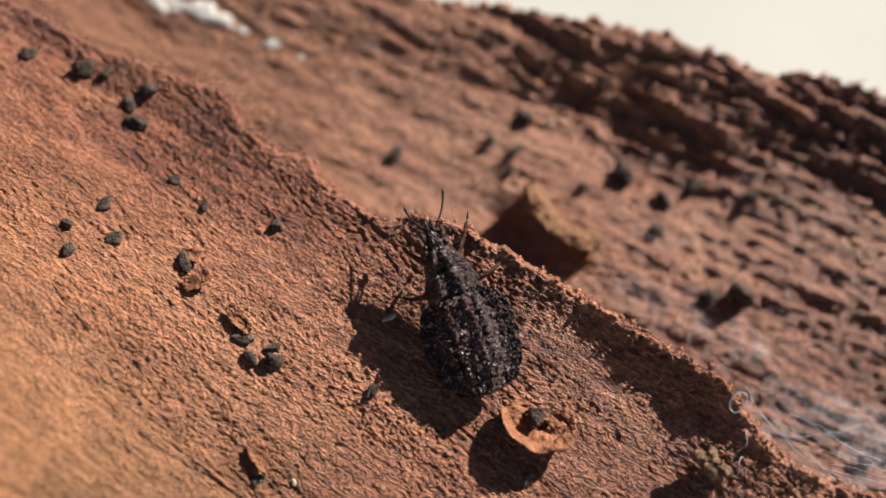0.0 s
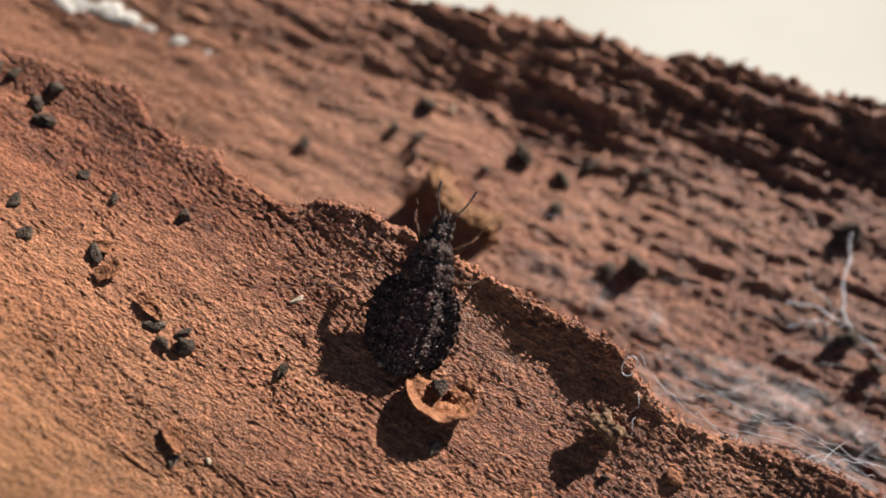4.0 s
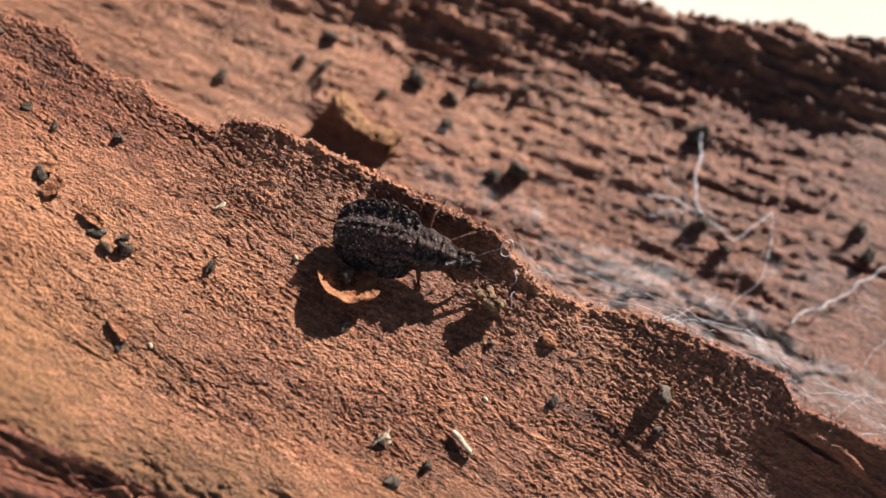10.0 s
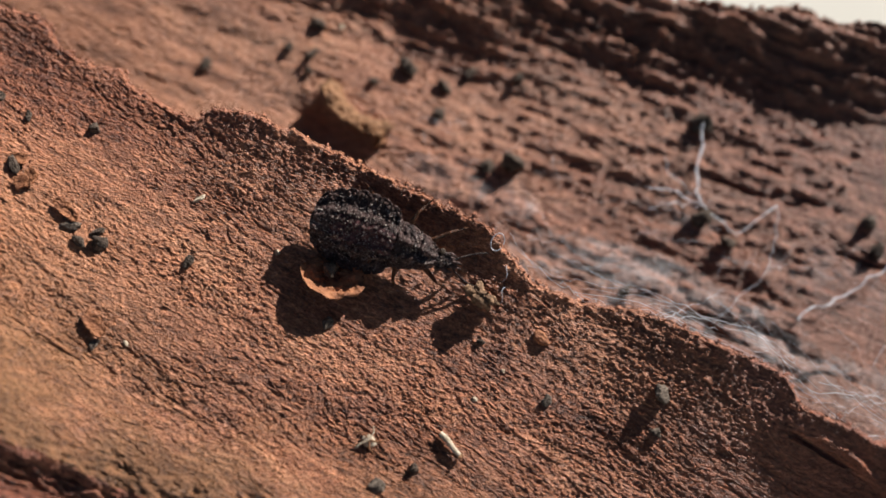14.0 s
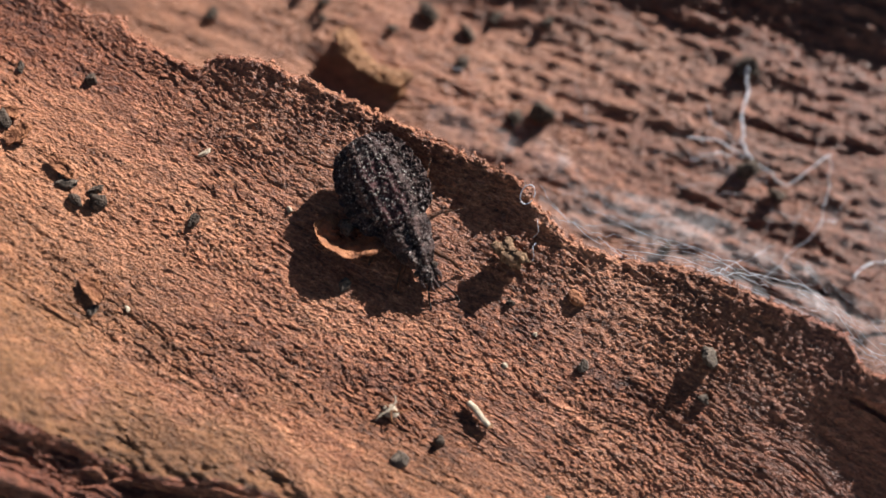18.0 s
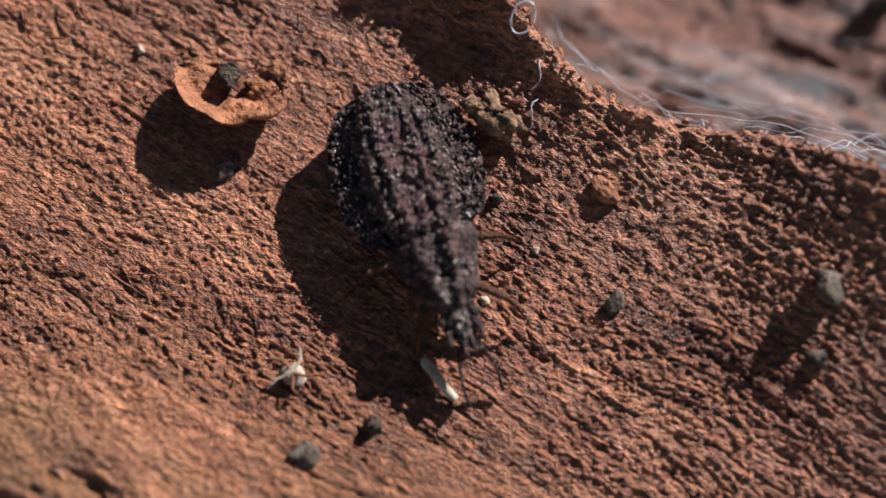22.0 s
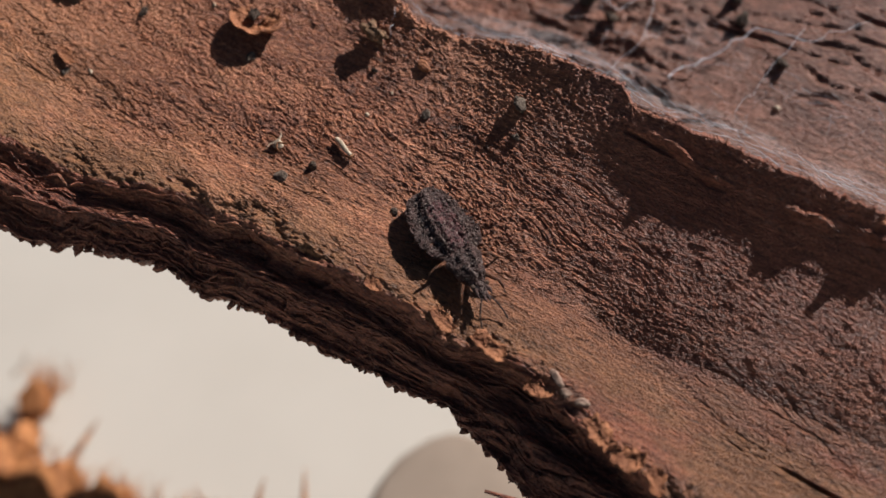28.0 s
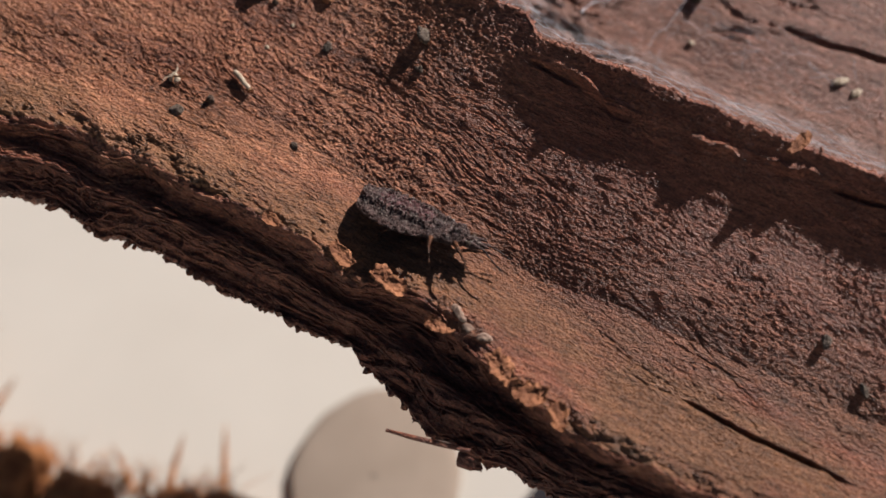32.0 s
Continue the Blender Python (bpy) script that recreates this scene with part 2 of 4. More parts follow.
def low_v(u):
    return -1.12 + 0.03 * wig(u, 2.6, 70) + 0.030 * wig(u, 9.0, 72) + 0.020 * wig(u, 34.0, 74) - 0.185 * smooth(u, 0.9, 1.7) - 0.13 * smooth(-u, 0.2, 0.9) + 0.012 * wig(u, 80.0, 76)


def top_v(u):
    return 1.635 + 0.25 * np.clip(u, -2.4, 2.2) + 0.05 * wig(u, 3.0, 60) + 0.035 * wig(u, 11.0, 62) + 0.022 * wig(u, 38.0, 64)


def rim_rise(u):
    """How high the rim stands over the trough."""
    return 0.014 + 0.062 * smooth(u, -1.15, -0.85) - 0.034 * smooth(u, 0.75, 1.2) + 0.018 * np.exp(-((u - 0.06) / 0.15) ** 2) - 0.05 * np.exp(-((u - 0.55) / 0.24) ** 2)


def front_n(u, v):
    r = rim_v(u)
    x = np.clip((v - (r - 0.34)) / 0.34, 0, 1)
    # a hollow under the overhanging rim
    deep = smooth(u, -0.50, -0.25) * (1 - smooth(u, 0.06, 0.24))
    deep = 0.6 * deep
    rise = (rim_rise(u) + 0.018 * deep) * ((0.84 * x**1.3 + 0.16 * x**6) * (1 - deep) + deep * (0.5 * x**2.2 + 0.5 * x**5)) - 0.018 * smooth(x, 0.95, 1.0)
    c = crest_v(u)
    lip = 0.105 * smooth(c + 0.40 - v, 0.0, 0.38)
    low = low_v(u)
    k = np.clip((c - v) / np.maximum(c - low, 0.05), 0, 1)
    face = -0.165 * k**0.9 * (1 - 0.5 * smooth(-u, -0.2, 0.9)) - 0.050 * smooth(k, 0.06, 0.24) * (1 - 0.6 * smooth(-u, -0.2, 0.9)) + 0.065 * np.exp(-(((k - 0.56 - 0.10 * wig(u, 1.7, 57)) / 0.15) ** 2)) * (0.8 + 0.4 * wig(u, 3.0, 58))
    twist = -0.46 * (np.minimum(v, 0.27) + 0.06) * smooth(-u, 0.7, 1.9)  # the left end turns towards the light
    away = 0.05 * np.maximum(v + 0.05, 0) * smooth(u, 0.9, 1.4)
    right = 0.06 * smooth(u, 1.0, 2.2) + (0.20 + 0.08 * smooth(u, 1.0, 1.7)) * (np.maximum(v, -0.58) + 0.25) * smooth(u, 0.2, 1.2)
    return rise + lip + face + twist + away + right + 0.018 * fbm(u * 0.9, v * 2.0, 12, 3) * (1 - k)


def rear_n(u, v):
    edge = top_v(u)
    return -0.50 + 0.07 * np.clip(u, -1, 2) + (0.04 + 0.075 * smooth(u, -1.6, -0.6)) * smooth(v, edge - 0.40, edge - 0.03) + 0.03 * fbm(u * 0.7, v * 1.6, 22, 3)


def slant(u, v, a):
    return u * math.cos(a) - v * math.sin(a), u * math.sin(a) + v * math.cos(a)


def grains(a, b, seed):
    """Rounded grains with sharp creases between them, from 0 to 1."""
    return np.abs(vnoise(a, b, seed)) * 0.6 + np.abs(vnoise(a * 1.9 + 7.3, b * 1.7 - 3.1, seed + 1)) * 0.4


def front_relief(u, v):
    a, b = slant(u, v, radians(13))
    a, b = a + 0.05 * fbm(u * 3, v * 5, 95, 2), b + 0.03 * fbm(u * 4, v * 6, 96, 2)
    r = 0.0036 * fbm(a * 5.0, b * 16.0, 100, 3)
    patchy = 0.75 + 0.6 * fbm(u * 2.5, v * 5.0, 105, 2)
    rope = 1 - np.abs(vnoise(a * 9 + 0.6 * vnoise(a * 20, b * 30, 127), b * 46, 128))
    r = r + patchy * (0.0022 * fbm(a * 10, b * 36, 110, 2, 0.6) + 0.0018 * rope**2 + 0.0050 * (grains(a * 30, b * 70, 117) - 0.3))
    cord = 1 - np.abs(fbm(a * 2.6, b * 15.0, 123, 2))
    r = r + 0.0045 * (cord**3 - 0.4) * smooth(fbm(u * 1.3, v * 2.4, 126, 2), -0.25, 0.35)
    right = smooth(u, 0.75, 1.5)
    r = r * (1 - 0.6 * right) + patchy * (1 - 0.42 * right) * (0.0105 * (grains(a * 52, b * 98, 119) - 0.3) + 0.0088 * (grains(a * 84, b * 136, 133) - 0.3))
    groove = fbm(a * 3.2, b * 24.0, 120, 3)
    r = r - 0.005 * smooth(-np.abs(groove), -0.06, 0.0) * smooth(fbm(u * 1.6, v * 3.4, 130, 2), -0.15, 0.3)
    # torn rim
    r = r + smooth(v, rim_v(u) - 0.10, rim_v(u)) * (0.008 + 0.007 * smooth(u, -1.1, -0.6) - 0.010 * smooth(u, 0.9, 1.2)) * fbm(u * 20, v * 22, 140, 3, 0.7)
    # split along the lower right
    split = v + 0.80 + 0.05 * (u - 2.2) + 0.022 * wig(u, 4.0, 150, 4)
    wide = 0.006 + 0.011 * smooth(u, 2.05, 2.45) * (0.6 + 0.4 * wig(u, 9.0, 151))
    r = r - 0.035 * smooth(-np.abs(split), -wide, -0.3 * wide) * smooth(u, 2.0, 2.45) * (1 - smooth(u, 2.8, 3.0)) * smooth(wig(u, 6.0, 153) + 0.5 * smooth(u, 2.2, 2.5), -0.2, 0.2)
    # crack below the rim on the right
    crk = v - 0.055 - 0.10 * (u - 2.0) * smooth(u, 2.0, 2.4) - 0.09 * smooth(1.75 - u, 0, 0.5) - 0.018 * wig(u, 6.0, 155)
    r = r - 0.030 * smooth(-np.abs(crk), -0.014, -0.002) * smooth(wig(u, 4.0, 158), -0.1, 0.35) * smooth(u, 1.15, 1.4) * (1 - smooth(u, 2.9, 3.3))
    r = r + 0.020 * smooth(-np.abs(crk - 0.030), -0.026, 0.0) * smooth(u, 1.15, 1.35) * (1 - smooth(u, 2.3, 2.6)) * smooth(wig(u, 5.0, 157), -0.25, 0.2) * (0.7 + 0.9 * fbm(u * 16, v * 30, 154, 3))
    # layered face under the lip
    k = smooth(crest_v(u) - v, -0.02, 0.06)
    lay = fbm(u * 1.0 + 0.8 * v, v * 7.0 + 1.8 * wig(u, 1.2, 159), 160, 5, 0.62)
    k = k * (1 - 0.35 * smooth(-u, -0.3, 0.6))
    r = r * (1 - 0.4 * k) + k * (0.06 * lay - 0.018 * smooth(-np.abs(lay), -0.04, 0.0) + 0.022 * fbm(u * 3.5 + 1.5 * v, v * 34, 166, 4, 0.65) + 0.012 * (grains(u * 10, v * 66, 168) - 0.3))
    near = smooth(-np.abs(v - crest_v(u)), -0.16, 0.0)
    return r + near * 0.042 * fbm(u * 7.0, v * 13.0, 170, 4, 0.65)


def rear_relief(u, v):
    a, b = slant(u, v, radians(-5))
    r = 0.020 * fbm(a * 2.4, b * 13.0, 200, 4, 0.55) + 0.011 * fbm(a * 9, b * 34, 210, 3, 0.7) + 0.016 * (grains(a * 20, b * 44, 214) - 0.3)
    groove = fbm(a * 1.5, b * 10.0, 220, 3)
    r = r - 0.05 * smooth(-np.abs(groove), -0.06, 0.0) * smooth(fbm(u * 1.0, v * 2.0, 230, 2), 0.0, 0.35) * smooth(u, -1.2, 0.2)
    r = r - 0.11 * np.exp(-(((u + 0.75) / 0.10) ** 2) - ((v - 0.63) / 0.065) ** 2)
    band = smooth(v, top_v(u) - 0.55, top_v(u) - 0.2)
    r = r * (0.5 + 0.5 * smooth(u, -1.2, 0.0) + 0.3 * smooth(u, 0.1, 0.9) - 1.0 * smooth(u, 1.1, 1.6))
    # long level cracks
    for c, (v0, u0, u1) in enumerate(((1.06, 0.72, 1.05), (0.99, 1.30, 1.68), (0.93, 2.08, 2.8), (1.26, 1.9, 2.9))):
        d = v - v0 - 0.06 * (u - u0) - 0.02 * wig(u, 5.0, 250 + c)
        r = r - 0.035 * smooth(-np.abs(d), -0.014, -0.003) * smooth(u, u0, u0 + 0.12) * (1 - smooth(u, u1 - 0.15, u1))
    return r + band * (0.016 + 0.040 * smooth(u, -1.6, -0.6)) * fbm(u * 5.0, v * 27.0, 240, 5, 0.75)


def surf(u, v, back=False):
    """The height of the bark's face at one place."""
    u, v = np.array([float(u)]), np.array([float(v)])
    return float((rear_n(u, v) + rear_relief(u, v) if back else front_n(u, v) + front_relief(u, v))[0])


def shell(name, us, lo, hi, nv, nb, height, rough, thick, mat, label=""):
    """A layer of bark with a rough face, a thickness and a plain back."""
    s = np.concatenate([np.linspace(0, 1, nv), np.linspace(1, 0, nb)])
    u, sg = np.meshgrid(us, s, indexing="ij")
    a, b = lo(us)[:, None], hi(us)[:, None]
    v = a + (b - a) * sg
    n = height(u, v)
    n[:, :nv] += rough(u[:, :nv], v[:, :nv])
    n[:, nv:] -= thick
    m = len(s)
    i = np.arange(len(us) * m).reshape(len(us), m)
    j = np.roll(i, -1, axis=1)
    faces = np.stack([i[:-1], i[1:], j[1:], j[:-1]], -1).reshape(-1, 4)
    ob = new(name, mesh_of(name, np.stack([u, v, n], -1).reshape(-1, 3), faces, mat))
    return tagged(ob, label)


bark = tagged(new("bark_piece"), "red-brown piece of weathered bark with two torn layers", "bark")
bark.matrix_world = cm(BARK)
GRID = np.concatenate([np.arange(-3.3, -2.7, 0.02), np.arange(-2.7, 3.2, 0.0042), np.arange(3.3, 4.3, 0.02)])
front = shell("front_layer", GRID, crest_v, rim_v, 430, 8, front_n, front_relief, 0.05, BARK_MAT, "fibrous red-brown inner bark")
edge = shell("split_edge", GRID, low_v, lambda u: crest_v(u) + 0.004, 62, 6, front_n, front_relief, 0.06, EDGE_MAT, "dark layered edge of the bark, frayed below")
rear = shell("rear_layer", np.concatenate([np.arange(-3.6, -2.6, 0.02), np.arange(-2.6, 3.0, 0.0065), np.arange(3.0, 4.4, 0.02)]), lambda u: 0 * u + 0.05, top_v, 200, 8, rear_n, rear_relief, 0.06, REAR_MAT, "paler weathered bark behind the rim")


def core():
    """The thick end of the bark, on which the piece stands."""
    k = 24
    w = np.linspace(0, 2 * math.pi, k, endpoint=False)
    rings = []
    for q, n in enumerate(np.linspace(-0.55, -3.6, 20)):
        for c in w:
            r = 0.62 + 0.06 * noise.noise((math.cos(c) * 2, math.sin(c) * 2, n * 1.5))
            rings.append((3.3 + r * math.cos(c), 1.30 + r * math.sin(c), n))
    i = np.arange(20 * k).reshape(20, k)
    j = np.roll(i, -1, axis=1)
    return new("stub", mesh_of("stub", rings, np.stack([i[:-1], j[:-1], j[1:], i[1:]], -1).reshape(-1, 4), BARK_MAT))


stub = core()
for ob in (front, edge, rear, stub):
    ob.parent = bark


# ---- the card below ----
def card():
    n = 24
    s = np.linspace(-60, 60, n)
    x, y = np.meshgrid(s, s, indexing="ij")
    return tagged(new("ground", mesh_of("ground", np.stack([x, y, 0 * x], -1).reshape(-1, 3), grid_faces(n, n), CARD_MAT)), "plain white card lying under the bark", "card", kind="structure")


card()


# ---- small things: makers ----
def part(name, verts, faces, mat, parent=None, label="", shade=True):
    ob = new(name, mesh_of(name, verts, faces, mat, shade))
    ob.parent = parent
    return tagged(ob, label)


def ball(k=10, m=7):
    """A ball as arrays of places and four-cornered faces."""
    th = np.linspace(0.02, math.pi - 0.02, m)
    ph = np.linspace(0, 2 * math.pi, k, endpoint=False)
    t, p = np.meshgrid(th, ph, indexing="ij")
    vs = np.stack([np.sin(t) * np.cos(p), np.sin(t) * np.sin(p), np.cos(t)], -1).reshape(-1, 3)
    i = np.arange(m * k).reshape(m, k)
    j = np.roll(i, -1, axis=1)
    return vs, np.stack([i[:-1], i[1:], j[1:], j[:-1]], -1).reshape(-1, 4)


def lumpy(r, stretch, seed, rough=0.3, k=18, m=13):
    """A broken crumb: a ball with lumps, cut by a few facets."""
    vs, fs = ball(k, m)
    rs = np.array([1 + rough * noise.noise(Vector(p) * 1.6 + Vector((seed, 0, 0))) + 0.6 * rough * noise.noise(Vector(p) * 4.3 + Vector((0, seed, 0))) for p in vs])
    vs = vs * rs[:, None]
    rnd = random.Random(int(seed * 10))
    for _ in range(9 if rough > 0.2 else 0):
        d = Vector((rnd.gauss(0, 1), rnd.gauss(0, 1), rnd.gauss(0, 1))).normalized()
        d = np.array(d[:])
        over = np.maximum(0, vs @ d - rnd.uniform(0.55, 0.85))
        vs = vs - over[:, None] * d
    vs = vs + rough * 0.10 * np.array([[noise.noise(Vector(p) * 9 + Vector((seed, c, 0))) for c in (0, 5, 9)] for p in vs])
    return vs * np.array(stretch) * r, fs


def tube(points, radii, k=6):
    """A tapered tube along a line of places."""
    pts = [Vector(p) for p in points]
    out = []
    for q, p in enumerate(pts):
        d = (pts[min(q + 1, len(pts) - 1)] - pts[max(q - 1, 0)]).normalized()
        a = d.orthogonal().normalized()
        b = d.cross(a)
        r = float(radii[q] if hasattr(radii, "__len__") else radii)
        out += [p + r * (math.cos(w) * a + math.sin(w) * b) for w in np.linspace(0, 2 * math.pi, k, endpoint=False)]
    n = len(pts)
    i = np.arange(n * k).reshape(n, k)
    j = np.roll(i, -1, axis=1)
    return np.array([tuple(p) for p in out]), np.stack([i[:-1], j[:-1], j[1:], i[1:]], -1).reshape(-1, 4)


def joined(pieces):
    vs, fs, at = [], [], 0
    for v, f in pieces:
        vs.append(np.asarray(v))
        fs.append(np.asarray(f) + at)
        at += len(v)
    return np.concatenate(vs), np.concatenate(fs)


def place(ob, u, v, turn=0.0, lift=0.0, back=False, tip=0.0):
    ob.matrix_world = cm(BARK @ pose(u, v, surf(u, v, back) + lift, tip, 0, turn))
    return ob


def plain(name, dark, light, scale=40.0, rough=0.8, bump=0.006):
    m = Mat(name, rough)
    return m.done(m.ramp(m.noise(scale, (1, 1, 1), 4, 0.6), [(0.32, dark), (0.68, light)]), m.noise(scale * 2.2, (1, 1, 1), 3), bump, 0.8)


FRASS = plain("dark_frass", (0.024, 0.016, 0.012), (0.17, 0.125, 0.092), 60, 0.8, 0.03)
GREY = plain("grey_grit", (0.045, 0.034, 0.027), (0.19, 0.15, 0.115), 50, 0.85, 0.016)
PALE = plain("pale_straw", (0.32, 0.25, 0.17), (0.62, 0.53, 0.40), 50)
ORANGE = plain("orange_flake", (0.13, 0.046, 0.022), (0.43, 0.185, 0.085), 24, 0.7, 0.02)
TAN = plain("tan_flake", (0.10, 0.047, 0.025), (0.36, 0.19, 0.095), 26, 0.8, 0.02)
BROWN = plain("brown_fibre", (0.10, 0.04, 0.02), (0.30, 0.14, 0.06), 30)
CRUMB = plain("grey_tan_crumb", (0.08, 0.045, 0.026), (0.35, 0.215, 0.125), 45, 0.85, 0.02)
CRUST = plain("dull_crust", (0.20, 0.125, 0.09), (0.42, 0.31, 0.235), 30)
LICHEN = plain("pale_crust", (0.50, 0.46, 0.40), (0.80, 0.76, 0.70), 20)


def speck(u, v, r, seed, mat=FRASS, label="small dark frass pellet on the bark", category="frass", name="frass_pellet", stretch=(1.2, 1.0, 0.8), turn=0.0, back=False, group="frass pellets on the bark", rough=0.6, lift=0.25):
    ob = new(name, mesh_of(name, *lumpy(0.88 * r, stretch, seed, rough), mat))
    return tagged(place(ob, u, v, turn, r * lift, back), label, category, group)


# ---- debris on the front layer ----
for k, (u, v, r) in enumerate((
    (-2.42, 0.24, 0.035), (-2.23, 0.29, 0.040), (-2.16, 0.32, 0.022), (-2.01, 0.33, 0.034), (-2.03, 0.26, 0.030), (-1.97, 0.22, 0.034),
    (-1.74, 0.11, 0.024), (-1.85, -0.08, 0.028), (-1.60, 0.08, 0.020), (-1.37, 0.14, 0.027), (-1.89, -0.19, 0.022), (-1.75, -0.16, 0.030),
    (-1.83, -0.26, 0.026), (-1.53, -0.11, 0.030), (-1.20, -0.26, 0.026), (-1.13, -0.23, 0.036), (-1.16, -0.20, 0.022), (-0.84, -0.16, 0.024),
    (0.16, -0.48, 0.021), (0.54, -0.51, 0.020), (0.19, 0.01, 0.016))):
    speck(u, v, r, 3.0 + 1.7 * k, turn=37.0 * k, stretch=(1.35, 0.9, 0.75) if k % 3 else (1.0, 1.0, 0.9))
for k, (u, v, r, st) in enumerate(((-1.25, -0.22, 0.026, (1.6, 0.8, 0.5)), (-0.99, -0.55, 0.024, (1.2, 0.9, 0.7)), (0.48, -0.08, 0.024, (1.3, 0.9, 0.8)),
                                  (0.82, 0.09, 0.042, (1.0, 0.8, 0.8)), (0.86, -0.03, 0.024, (1.0, 0.9, 0.9)), (0.07, -0.58, 0.030, (1.2, 1.0, 0.7)),
                                  (2.68, -0.39, 0.026, (1.4, 0.8, 0.5)), (2.87, -0.49, 0.024, (1.5, 0.7, 0.5)), (-0.32, -0.15, 0.027, (0.9, 1.1, 0.7)), (-1.28, -0.20, 0.015, (1.0, 1.0, 0.7)))):
    speck(u, v, r, 60 + 2.3 * k, GREY, "grey grain of grit lying on the bark", "grit", "grit_grain", st, 25 + 41 * k, group="grit on the bark", rough=0.5)
for k, (u, v, r, st) in enumerate(((0.25, -0.18, 0.013, (1.2, 0.9, 0.8)), (-0.91, 0.06, 0.020, (1.5, 0.5, 0.4)), (-0.58, 0.0, 0.014, (1.0, 0.8, 0.7)), (-0.90, -0.50, 0.012, (1, 1, 0.8)), (0.30, -0.05, 0.010, (1, 1, 0.8)))):
    speck(u, v, r, 90 + 2.9 * k, PALE, "tiny pale chip on the bark", "chip", "pale_chip", st, 60 * k, group="pale chips on the bark")
speck(0.375, 0.105, 0.034, 133, ORANGE, "small orange chip of bark lying below the rim", "chip", "bark_chip", (1.5, 0.85, 0.36), -20, group="", lift=0.12)


for k, (u, v, r) in enumerate(((1.42, -0.86, 0.030), (1.47, -0.89, 0.022), (1.53, -0.90, 0.026), (1.39, -0.84, 0.018), (1.60, -0.95, 0.018))):
    speck(u, v, r, 150 + 1.9 * k, CRUST, "dull pale crust on the lip of the bark", "lichen", "lip_crust", (1.4, 0.8, 0.3), -30.0 + 20 * k, group="pale crust on the lip", rough=0.5, lift=0.0)


def tan_lump():
    ob = tagged(new("crumb"), "knobbly tan crumb stuck below the rim", "crumb")
    part("body", *lumpy(0.040, (1.35, 0.8, 0.8), 200, 0.7, 30, 22), CRUMB, ob)
    for k in range(4):
        a = k * 1.6 + 0.4
        v, f = lumpy(0.022, (1.2, 0.9, 0.9), 210 + k, 0.7, 14, 10)
        part("knob", v + np.array([0.038 * math.cos(a), 0.022 * math.sin(a), 0.006]), f, CRUMB, ob)
    place(ob, 0.12, 0.145, -10, 0.036)


tan_lump()


def stick():
    ob = tagged(new("straw_bit"), "short pale broken straw with a dark end", "straw")
    v, f = tube([(-0.05, 0, 0), (-0.02, 0.002, 0.004), (0.02, -0.002, 0.004), (0.047, 0, 0)], [0.009, 0.011, 0.010, 0.008], 8)
    part("stem", v, f, PALE, ob)
    v, f = lumpy(0.012, (0.8, 1, 1), 230, 0.4)
    part("end", v + np.array([0.052, 0, 0]), f, TAN, ob, "darker frayed end")
    place(ob, 0.235, -0.355, -25, 0.016)


stick()


def pale_tuft():
    ob = tagged(new("pale_tuft"), "pale tuft of plant down on the bark", "plant bit")
    v, f = lumpy(0.026, (1.1, 0.9, 0.9), 240, 0.5)
    part("body", v, f, PALE, ob)
    for k in range(5):
        a = k * 1.25
        v, f = tube([(0, 0, 0.01), (0.03 * math.cos(a), 0.03 * math.sin(a), 0.02), (0.06 * math.cos(a + 0.3), 0.05 * math.sin(a + 0.3), 0.012)], [0.004, 0.003, 0.0012], 5)
        part("spike", v, f, PALE if k % 2 else BROWN, ob)
    place(ob, -0.02, -0.455, 10, 0.016)


pale_tuft()


def curved_sheet(na, nb, fn, thick):
    """A thin curved sheet with a thickness, from fn(a, b), a and b from 0 to 1."""
    a, b = np.meshgrid(np.linspace(0, 1, na), np.linspace(0, 1, nb), indexing="ij")
    p = np.stack(fn(a, b), -1)
    q = p - np.array([0, 0, thick])
    i = np.arange(na * nb).reshape(na, nb)
    top = np.stack([i[:-1, :-1], i[1:, :-1], i[1:, 1:], i[:-1, 1:]], -1).reshape(-1, 4)
    j = i + na * nb
    low = np.stack([j[:-1, :-1], j[:-1, 1:], j[1:, 1:], j[1:, :-1]], -1).reshape(-1, 4)
    ring = np.concatenate([i[:, 0], i[-1, 1:], i[::-1, -1][1:], i[0, ::-1][1:]])
    side = np.stack([ring[:-1], ring[:-1] + na * nb, ring[1:] + na * nb, ring[1:]], -1)
    return np.concatenate([p.reshape(-1, 3), q.reshape(-1, 3)]), np.concatenate([top, low, side])


def loose_flake(u, v, a, w, turn, seed, tip=0.0):
    """A thin curled chip of bark."""

    def fn(s, t):
        x = a * (s - 0.5) * 2 + 0.5 * w * fbm(t * 4, s * 3 + seed, 340, 3, 0.7)
        y = w * (t - 0.5) * 2 * (1 - 0.5 * (2 * s - 1) ** 2) + 0.6 * w * fbm(s * 5, t * 2 + seed, 345, 3, 0.7)
        return x, y, 0.35 * w + 0.7 * w * (t - 0.4) ** 2 + 0.25 * a * (s - 0.5) ** 2 + 0.2 * w * fbm(s * 7, t * 7 + seed, 350, 2)

    ob = new("bark_flake", mesh_of("bark_flake", *curved_sheet(18, 12, fn, 0.18 * w), ORANGE))
    tagged(place(ob, u, v, turn, 0.008 + 0.5 * w * math.sin(radians(-tip)), tip=tip), "thin curled orange-brown flake of bark", "flake", "loose bark flakes")


